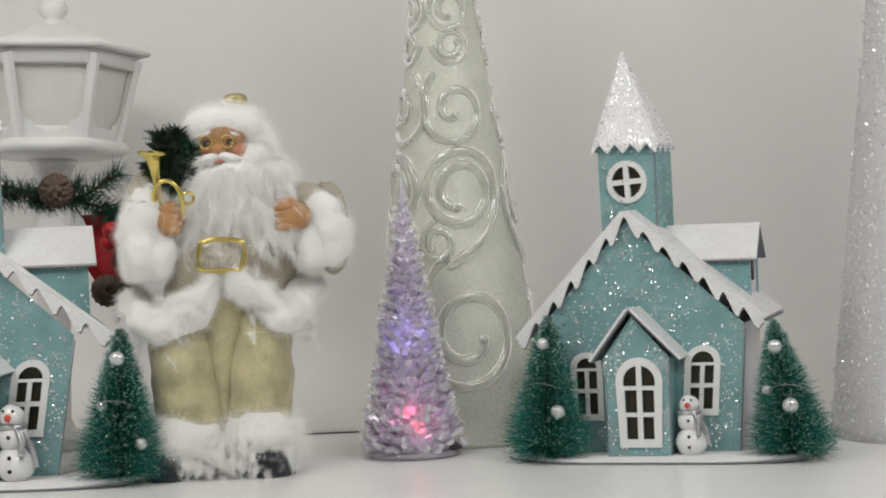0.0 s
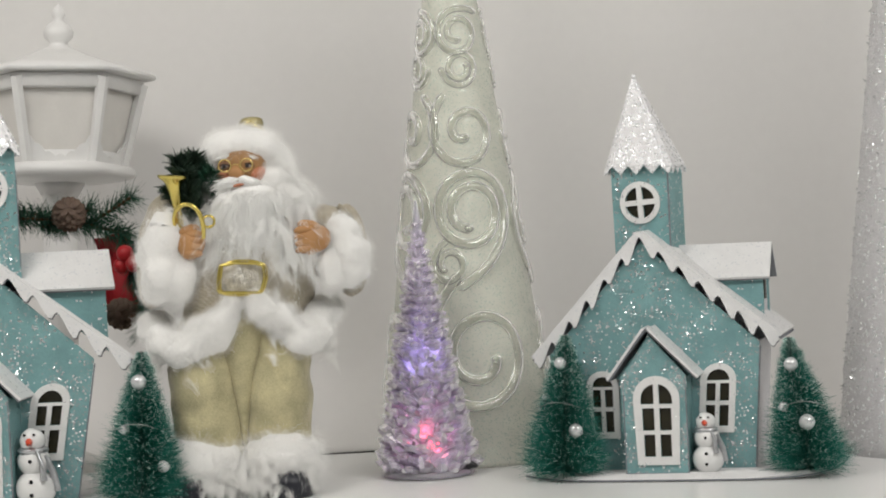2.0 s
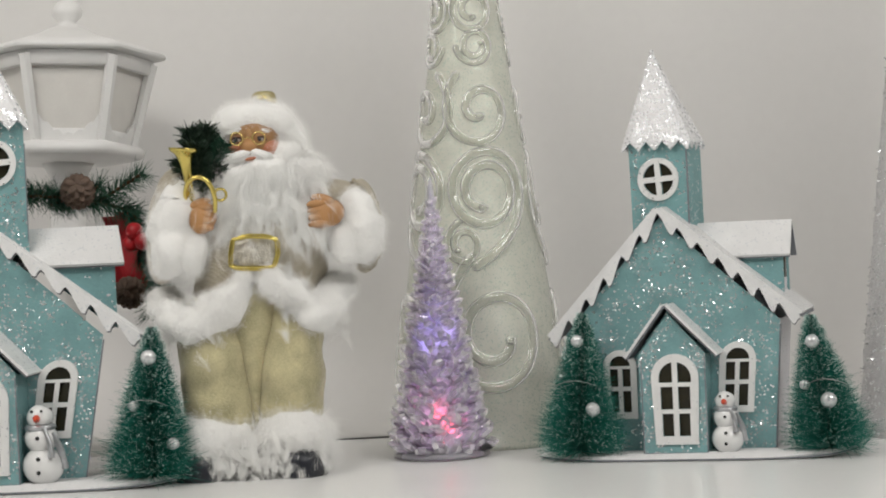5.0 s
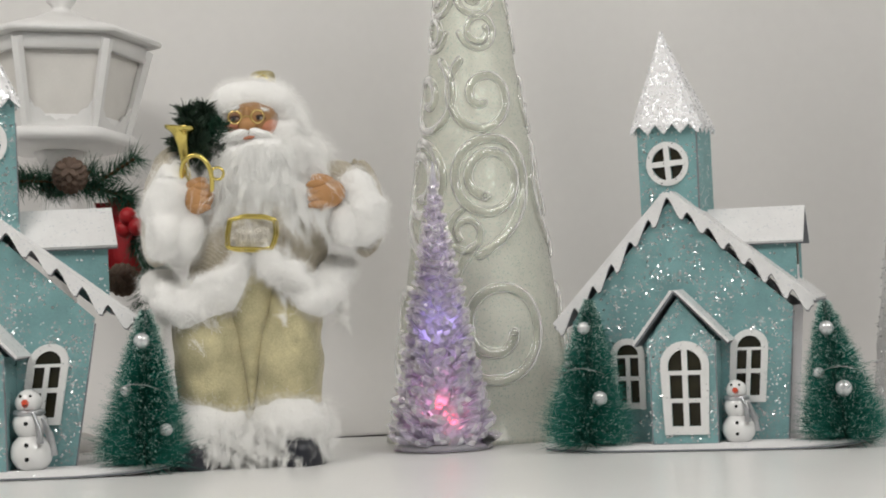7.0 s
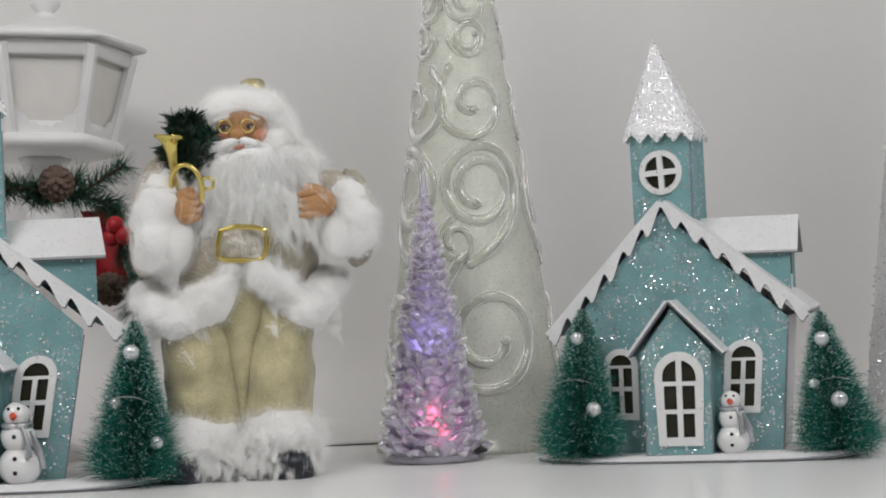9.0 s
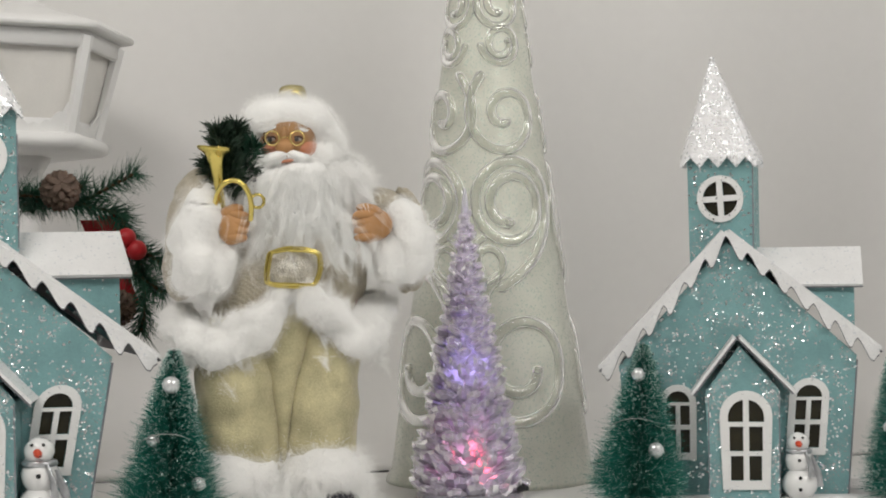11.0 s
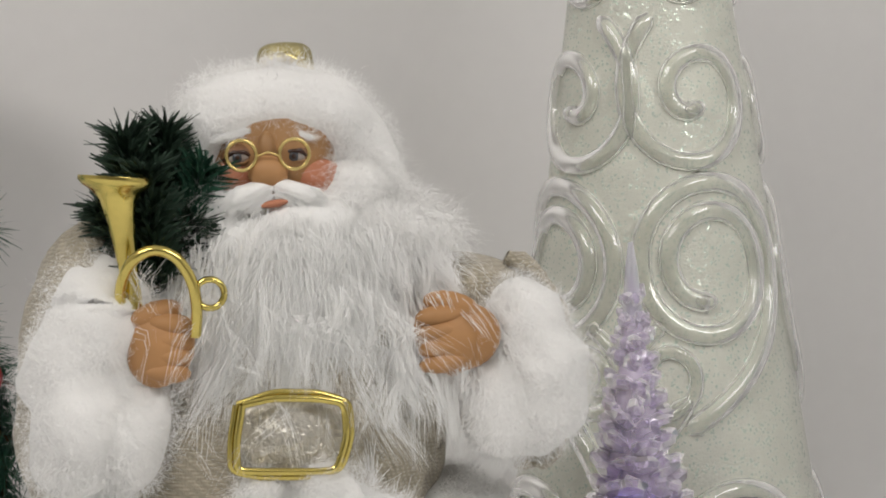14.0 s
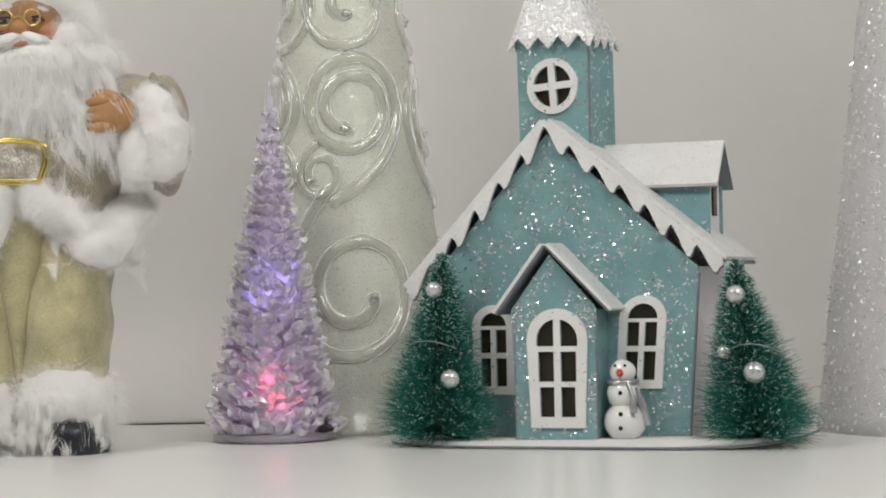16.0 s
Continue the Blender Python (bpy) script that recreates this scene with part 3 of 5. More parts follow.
    for s in (-1, 1):
        bx = px + s * 0.0262
        part("porch_side", prism([(bx, fy + 0.0026, B), (bx, y0 - 0.0005, B), (px + s * 0.0278, y0 - 0.0005, 0.0895), (px + s * 0.0278, fy + 0.0026, 0.0895)], (-s * 0.0024, 0, 0)), "teal_glitter", top, "teal porch side wall", smooth=False)
        part("corner_edge", box(min(bx, bx + s * 0.0009), max(bx, bx + s * 0.0009), fy - 0.0004, fy + 0.0018, B, 0.088), "card_edge", top, smooth=False)
    part("porch_sill", box(px - 0.0265, px + 0.0265, fy - 0.0008, fy + 0.001, B - 0.0004, B + 0.0012), "card_edge", top, smooth=False)
    framed_window(top, dout, dpan, fy, 0.003, "door", "white card door surround with six dark panes")
    ax, az = px - 0.0045, 0.1305
    for ex, ez in ((px + 0.0368, 0.0875), (px - 0.0372, 0.0865)):
        d = Vector((ex - ax, 0, ez - az)).normalized()
        nrm = Vector((-d.z, 0, d.x)) if d.x > 0 else Vector((d.z, 0, -d.x))
        for nm, lift, th, mt, f0 in (("porch_roof_card", 0.0, 0.0014, "card_edge", fy - 0.0065), ("porch_roof", 0.0015, 0.0022, "snow_white", fy - 0.0075)):
            o = nrm * lift
            a, b = Vector((ax, f0, az)) + o, Vector((ex, f0, ez)) + o
            part(nm, prism([a, b, b + Vector((0, y0 - f0 - 0.0006, 0)), a + Vector((0, y0 - f0 - 0.0006, 0))], nrm * th), mt, top, "white snowy porch roof slope" if mt == "snow_white" else "", smooth=False)
    # steeple with a round window, twisted a little on the roof
    below = set(top.children)
    sx, hw = -0.0082 + aside, 0.0254
    sf, sb = 0.050, 0.098
    swall = [(sx - hw + 0.002, 0.150), (sx + hw + 0.001, 0.150), (sx + hw, 0.275 + rise), (sx - hw, 0.275 + rise)]
    rz, rx = 0.2405 + rise, sx + 0.0005
    rnd = [(rx + 0.0182 * math.cos(a), rz + 0.0190 * math.sin(a)) for a in np.linspace(0, 2 * math.pi, 28, endpoint=False)]
    quads = []
    for k in range(4):
        c = math.pi / 2 * k + math.pi / 4 + 0.06
        q = [(rx + 0.0034 * math.cos(c), rz + 0.0034 * math.sin(c))]
        q += [(rx + 0.0136 * math.cos(c + t), rz + 0.0142 * math.sin(c + t)) for t in np.linspace(-0.62, 0.62, 7)]
        quads.append(q)
    part("steeple_front", panel(swall, quads, sf, 0.0026), "teal_glitter", top, "glittery teal steeple front", smooth=False)
    for bx, s in ((sx + hw, 1), (sx - hw, -1)):
        part("steeple_side", prism([(bx + s * 0.0012 * (s > 0) + 0.002 * (s < 0), sf + 0.0026, 0.150), (bx + s * 0.0012 * (s > 0) + 0.002 * (s < 0), sb, 0.150), (bx, sb, 0.275 + rise), (bx, sf + 0.0026, 0.275 + rise)], (-s * 0.0024, 0, 0)), "teal_glitter", top, "glittery teal steeple side", smooth=False)
    part("steeple_back", panel(swall, [], sb, 0.002), "teal_glitter", top, smooth=False)
    part("corner_edge", box(sx + hw, sx + hw + 0.0009, sf - 0.0004, sf + 0.002, 0.190, 0.268), "card_edge", top, smooth=False)
    framed_window(top, rnd, quads, sf, 0.003, "round_window", "white round card window with cross bars over black openings")
    # spire: four sheets with pointed lower rims
    apex = Vector((sx - 0.0075, (sf + sb) / 2, 0.3530 + rise))
    e, zb = 0.0278, 0.2740 + rise
    cx, cy = sx - 0.0005, (sf + sb) / 2
    corners = [Vector((cx - e, cy - e, zb)), Vector((cx + e, cy - e, zb)), Vector((cx + e, cy + e, zb)), Vector((cx - e, cy + e, zb))]
    for k in range(4):
        a, b = corners[k], corners[(k + 1) % 4]
        rim = []
        for i in range(9):
            p = a.lerp(b, i / 8)
            out = (p - Vector((cx, cy, zb))).normalized() * 0.001
            rim.append(p + out + Vector((0, 0, -0.0085 if i % 2 == 0 else -0.0005)))
        n = (b - a).cross(apex - a).normalized()
        bm = prism([apex] + rim, n * 0.0016)
        bmesh.ops.triangulate(bm, faces=bm.faces[:])
        part("spire_face", bm, "silver_snow", top, "silver glitter spire sheet with zigzag rim", smooth=False)
        bm = prism([apex.lerp(p, 0.9) - n * 0.0006 - Vector((0, 0, 0.0012)) for p in rim], n * -0.001)
        bmesh.ops.triangulate(bm, faces=bm.faces[:])
        part("spire_lining", bm, "card_edge", top, smooth=False)
    v, _, q = ball(apex + Vector((0, 0, 0.001)), (0.0022, 0.0022, 0.0024), nu=10, nv=8)
    s = Soup()
    s.add(v, q[:-2], "silver_snow")
    link_mesh("spire_tip", s.mesh("spire_tip"), top)
    axis = Matrix.Translation((cx, cy, 0))
    for ob in set(top.children) - below:
        for piece in (ob, *ob.children):
            piece.data.transform(axis @ pose(0, 0, 0, 0, 0, twist) @ axis.inverted())
    # side dormer with a little ridge roof
    dz0, dz1, dx0, dx1 = 0.128, 0.1705, 0.045 + gable, 0.0935 + gable
    dy0, dy1 = 0.053, 0.098
    low = lambda x: 0.2125 + (0.1180 - 0.2125) * x / 0.1130 + 0.002
    part("dormer_wall", panel([(dx0, low(dx0)), (dx1, low(dx1)), (dx1, dz1), (dx0, dz1)], [], dy0, 0.0022), "teal_glitter", top, "teal dormer front", smooth=False)
    part("dormer_wall", panel([(dx0, low(dx0)), (dx1, low(dx1)), (dx1, dz1), (dx0, dz1)], [], dy1, 0.0022), "teal_glitter", top, smooth=False)
    ym = (dy0 + dy1) / 2 + 0.001
    part("dormer_end", prism([(dx1 - 0.002, dy0 + 0.0022, low(dx1)), (dx1 - 0.002, dy1, low(dx1)), (dx1 - 0.002, dy1, dz1), (dx1 - 0.002, ym, 0.1945), (dx1 - 0.002, dy0 + 0.0022, dz1)], (-0.002, 0, 0)), "pale_card", top, "pale dormer gable end", smooth=False)
    part("dormer_window", box(dx1 - 0.0019, dx1 - 0.0005, ym - 0.006, ym + 0.006, 0.15, 0.172), "dark_pane", top, "small dark dormer window", smooth=False)
    for ye in (dy0 - 0.006, dy1 + 0.008):
        a, b = Vector((0.018 + gable, ym, 0.1985)), Vector((0.018 + gable, ye, 0.1690))
        n = Vector((0, (0.03 if ye < ym else -0.03) * -1, abs(ye - ym))).normalized()
        L = Vector((0.0820, 0, 0))
        part("dormer_roof", prism([a, b, b + L, a + L], n * 0.0026), "snow_white", top, "white snowy dormer roof slope", smooth=False)
        part("dormer_card", prism([a - n * 0.0004 + L * 0.02, b - n * 0.0004 + L * 0.02, b - n * 0.0004 + L, a - n * 0.0004 + L], n * -0.0012), "card_edge", top, smooth=False)
    # loose glitter
    s = Soup()
    for poly, y, c, clear in ((wall, y0, 1500, (winR, winL, pw)), (pw, fy, 480, (dout,)), (swall, sf, 420, (rnd,))):
        v, q = flakes(poly, y, c, clear)
        s.add(v, q, "flake")
    tagged(link_mesh("glitter", s.mesh("glitter", False), top, "scattered silver glitter flakes"), kind="stuff")
    # the house stands askew on its plate
    for ob in top.children:
        for piece in (ob, *ob.children) if not ob.name.startswith("base") else ():
            for v in piece.data.vertices:
                v.co.x -= skew * max(0.0, v.co.y - y0)
    # trees and snowman on the plate
    brush_tree(top, -0.070, -0.016, B, 0.124, 0.0350, 0.006, ((-0.35, 0.80, 0.0056), (0.62, 0.33, 0.0064), (-1.35, 0.55, 0.0042)), "dark teal bottle-brush tree with frosted tips and pearls")
    brush_tree(top, tree_x, -0.004, B, tree_high, tree_r, lean, ((-0.1, 0.80, 0.0062), (-0.75, 0.49, 0.0046), pearl), "dark teal bottle-brush tree with frosted tips and pearls")
    snowman(top, 0.0535, -0.006, B, man)
    return top


right_church = church(pose(0.168, 0.821, 0, 0, 0, -12), "teal glitter card church with snowy roof and spire, beside brush trees", aside=0.007, gable=0.006)
left_church = church(pose(-0.4215, 0.7640, 0, 0, 0, -0.5), "teal glitter card church with snowy roof, beside the fur-trimmed doll", 0.0800, 0.117, 0.1345, 0.005, 0.013, 0.029, 0.004, 0.0320, 0.021, (0.1280, 0.1135), 1.16, 3.0, 0.34, (0.95, 0.24, 0.0050))
right_church.scale = (1.025, 0.85, 1.0)
left_church.scale = (1.141, 1.05, 1.109)


# ---- tall scrolled cone tree ----
def cone_place(cx, cy, r0, slope):
    def at(s, z, out=0.0):
        """s metres along the round surface from its front, at height z."""
        r = r0 - slope * z
        th = s / max(0.01, r)
        return (cx + (r + out) * math.sin(th), cy - (r + out) * math.cos(th), z)
    return at


def scroll_tree():
    cx, cy, r0, sl = 0.0010, 1.0123, 0.0888, 0.1400
    top = empty("cone_tree", pose(0, 0, 0), "tall pearly white plastic cone tree with raised scrollwork", "decorative tree")
    bm = bmesh.new()
    rings = []
    for z in [0.0, 0.004, 0.012] + list(np.linspace(0.03, 0.58, 26)) + [0.60, 0.615]:
        r = r0 - sl * z + (0.004 if z < 0.01 else 0)
        r = max(r, 0.004)
        rings.append([bm.verts.new((cx + r * math.cos(a), cy + r * math.sin(a), z)) for a in np.linspace(0, 2 * math.pi, 72, endpoint=False)])
    for a, b in zip(rings, rings[1:]):
        for i in range(72):
            bm.faces.new((a[i], a[(i + 1) % 72], b[(i + 1) % 72], b[i]))
    bm.faces.new(rings[0][::-1])
    bm.faces.new(rings[-1])
    part("body", bm, "cone_plastic", top, "pearly translucent cone with fine glitter")
    at = cone_place(cx, cy, r0, sl)

    def scroll(s0, z0, rad, hand, turns=2.05, a0=-2.2, tail=True, wide=0.0042, inner=0.30, tail_len=1.0):
        n = 54
        pts = []
        for i in range(n):
            k = i / (n - 1)
            ang = a0 - k * turns * 2 * math.pi
            rr = rad * (inner + (1 - inner) * k ** 0.85)
            pts.append((s0 + hand * rr * math.cos(ang), z0 + rr * 1.08 * math.sin(ang)))
        if tail:
            (xa, za), (xb, zb) = pts[-2], pts[-1]
            d = np.array([xb - xa, zb - za])
            d /= np.linalg.norm(d)
            p = np.array([xb, zb])
            turn = 0.080
            for i in range(int(16 * tail_len)):
                c, s = math.cos(-hand * turn), math.sin(-hand * turn)
                d = np.array([c * d[0] - s * d[1], s * d[0] + c * d[1]])
                p = p + d * rad * 0.11
                pts.append((p[0], p[1]))
                turn *= 0.95
        path = [at(s, max(0.008, z), 0.0006) for s, z in pts]
        rads = np.full(len(path), wide)
        rads[0], rads[-1] = wide * 1.1, wide * 0.5
        out = unit(np.array([(p[0] - cx, p[1] - cy, 0.12 * math.hypot(p[0] - cx, p[1] - cy)) for p in path]))
        tan = unit(np.gradient(np.array(path), axis=0))
        side = np.cross(tan, out)
        a = np.linspace(0, 2 * np.pi, 8, endpoint=False)
        P = np.array(path)
        v = (P[:, None] + rads[:, None, None] * (np.cos(a)[None, :, None] * side[:, None] + 0.75 * np.sin(a)[None, :, None] * out[:, None])).reshape(-1, 3)
        k = len(path)
        q = [(j * 8 + i, j * 8 + (i + 1) % 8, (j + 1) * 8 + (i + 1) % 8, (j + 1) * 8 + i) for j in range(k - 1) for i in range(8)]
        q += [(3, 2, 1, 0), (7, 6, 5, 4), (0, 7, 4, 3)]
        sp = Soup()
        sp.add(v, q, "scroll_plastic")
        e, _, f = ball(path[0], (wide, wide, wide * 0.8), nu=10, nv=8)
        sp.add(e, f[:-2], "scroll_plastic")
        link_mesh("scroll", sp.mesh("scroll"), top, "glossy clear raised scroll")

    # two mirrored columns of scrolls on the front, two more behind
    for th, hand in ((15, 1), (-63, -1), (-153, 1), (105, -1)):
        th = radians(th)
        for z, rad, w, turns, a0, inner, tail in ((0.104, 0.0490, 0.0054, 1.45, -0.3, 0.30, 1.0), (0.239, 0.0375, 0.0050, 1.75, -1.75, 0.40, 1.35),
                                                   (0.315, 0.0330, 0.0046, 1.30, -1.57, 0.16, 0.55), (0.376, 0.0160, 0.0034, 1.45, 0.4, 0.40, 0.5),
                                                   (0.410, 0.0215, 0.0036, 1.50, -1.57, 0.30, 0.6), (0.462, 0.0160, 0.0030, 1.4, -1.57, 0.35, 0.5), (0.505, 0.0110, 0.0025, 1.3, -1.57, 0.4, 0.4)):
            r = r0 - sl * z
            scroll(th * r, z, rad, hand, turns, a0, True, w, inner, tail)
        r = r0 - sl * 0.190
        scroll((th - hand * radians(22)) * r, 0.190, 0.0165, hand, 1.2, -2.4, True, 0.0036, 0.45, 0.7)
    return top


scroll_tree()


# ---- glittering white cone tree at the edge ----
def glitter_tree():
    top = empty("cone_tree", pose(0.441, 0.95, 0), "white glittering tinsel cone tree near the backdrop", "decorative tree")
    bm = bmesh.new()
    rings = []
    for z in np.linspace(0, 0.74, 60):
        r = max(0.003, 0.093 - 0.119 * z)
        rings.append([bm.verts.new(((r + 0.0022 * noise.noise(Vector((a * 9, z * 130, 2)))) * math.cos(a), (r + 0.0022 * noise.noise(Vector((a * 9, z * 130, 2)))) * math.sin(a), z)) for a in np.linspace(0, 2 * math.pi, 72, endpoint=False)])
    for a, b in zip(rings, rings[1:]):
        for i in range(72):
            bm.faces.new((a[i], a[(i + 1) % 72], b[(i + 1) % 72], b[i]))
    bm.faces.new(rings[0][::-1])
    bm.faces.new(rings[-1])
    part("body", bm, "glitter_film", top, "silvery white glitter film cone")
    n = 2200
    s = rng.uniform(0, 1, n) ** 1.3
    a = rng.uniform(0, 2 * np.pi, n)
    r = 0.093 - 0.119 * 0.74 * s
    p = np.stack([r * np.cos(a), r * np.sin(a), 0.74 * s], 1)
    v, q = strands(p, unit(np.stack([np.cos(a), np.sin(a), np.zeros(n)], 1) + rng.normal(size=(n, 3)) * 0.8), rng.uniform(0.0015, 0.0042, n), 0.0021, seg=1)
    tagged(soup_part("tinsel", [(v, q)], "flake", top, "tiny silver tinsel flakes", False), kind="stuff")


glitter_tree()


# ---- small acrylic tree lit from inside ----
def acrylic_tree():
    cx, cy = -0.0310, 0.8937
    top = empty("light_up_tree", pose(cx, cy, 0), "small clear lavender acrylic tree glowing pink inside", "lit tree")
    H, R = 0.228, 0.043
    bm = bmesh.new()
    bmesh.ops.create_cone(bm, cap_ends=True, segments=28, radius1=R * 0.98, radius2=R * 0.96, depth=0.005, matrix=Matrix.Translation((0, 0, 0.0035)))
    part("foot", bm, "acrylic_clear", top, "clear round foot")
    bm = bmesh.new()
    bmesh.ops.create_cone(bm, cap_ends=False, segments=20, radius1=R * 0.72, radius2=0.0012, depth=H * 0.97, matrix=Matrix.Translation((0, 0, H * 0.49 + 0.006)))
    part("core", bm, "acrylic_milky", top, "lavender acrylic core")
    tiers = 27
    for t in range(tiers):
        s = t / tiers
        z = 0.007 + H * 0.965 * s
        rad = R * (1 - s) ** 0.95 + 0.0030
        n = max(6, int(round(19 - 12 * s)))
        sp = Soup()
        for i in range(n):
            a = 2 * math.pi * (i + 0.5 * (t % 2)) / n + rng.normal() * 0.10
            w = math.pi * rad / n * rng.uniform(0.85, 1.2)
            h = 0.0052 * (1.2 - 0.5 * s) * rng.uniform(0.85, 1.15)
            out = rad * rng.uniform(0.98, 1.06)
            dip = rng.normal() * 0.0012
            v, _, q = ball((0, 0, 0), (w * 1.02, rad * 0.24 + 0.003, h * 0.72), (-34 + rng.normal() * 14, rng.normal() * 16, rng.normal() * 14), 7, 5, 0.0016, i * 3 + t, 0.004)
            v = v + np.array([0, -(out - rad * 0.20 - 0.002), h * 0.3 + dip])
            c, sn = math.cos(a), math.sin(a)
            v = v @ np.array([[c, sn, 0], [-sn, c, 0], [0, 0, 1]]) + np.array([0, 0, z + rng.normal() * 0.0009])
            sp.add(v, q[:-2], "acrylic")
        link_mesh("tier", sp.mesh("tier", False), top, "ring of faceted lavender acrylic leaves")
    soup_part("tip", [tube([(0, 0, H - 0.018), (0, 0, H - 0.006), (0, 0, H + 0.004), (0, 0, H + 0.014)], [0.0046, 0.0036, 0.0026, 0.0010], 9)], "acrylic_clear", top, "clear pointed tip")
    for x, y, z, r in ((0.001, -0.029, 0.037, 0.0042), (0.006, -0.0305, 0.030, 0.0026), (0.0105, -0.027, 0.025, 0.0028), (0.004, -0.030, 0.022, 0.0018)):
        v, _, q = ball((x, y, z), (r, r * 0.5, r), nu=12, nv=8, rough=0.0012, cell=0.004)
        s = Soup()
        s.add(v, q[:-2], "led_red")
        link_mesh("led", s.mesh("led"), top, "glowing red light")
    soup_part("switch_tab", [tube([(0.036, -0.018, 0.010), (0.0445, -0.020, 0.0085)], [0.005, 0.0015], 6)], "black_gloss", top, "small dark switch tab")
    top.scale = (1.043, 1.043, 1.043)
    return top


acrylic_tree()
for z, watts, tint, soft in ((0.035, 0.030, (1.0, 0.40, 0.58), 0.010), (0.10, 0.048, (0.50, 0.44, 1.0), 0.02)):
    lamp = bpy.data.lights.new("tree_light", "POINT")
    lamp.energy, lamp.color, lamp.shadow_soft_size = watts, tint, soft
    ob = new("tree_light", lamp)
    ob.location = (-0.0310, 0.8937, z * 1.043)


# ---- the bearded winter doll ----
def loft(rows, n=28, cap=True):
    """Verts and quads through rings: (z, cx, cy, rx, ry) each."""
    a = np.linspace(0, 2 * np.pi, n, endpoint=False)
    v = np.concatenate([np.stack([cx + rx * np.cos(a), cy + ry * np.sin(a), np.full(n, z)], 1) for z, cx, cy, rx, ry in rows])
    k = len(rows)
    q = [(j * n + i, j * n + (i + 1) % n, (j + 1) * n + (i + 1) % n, (j + 1) * n + i) for j in range(k - 1) for i in range(n)]
    return v, q


def smooth_rows(rows, n=18):
    rows = np.array(rows, float)
    t = np.linspace(0, len(rows) - 1, n)
    i = np.arange(len(rows))
    cols = [np.interp(t, i, rows[:, c]) for c in range(rows.shape[1])]
    for _ in range(2):
        cols = [np.concatenate([c[:1], (c[:-2] + 2 * c[1:-1] + c[2:]) / 4, c[-1:]]) for c in cols]
    return list(zip(*cols))


DOLL = pose(-0.1745, 0.8082, 0, 0, 0, 6.2) @ Matrix.Scale(1.187, 4)


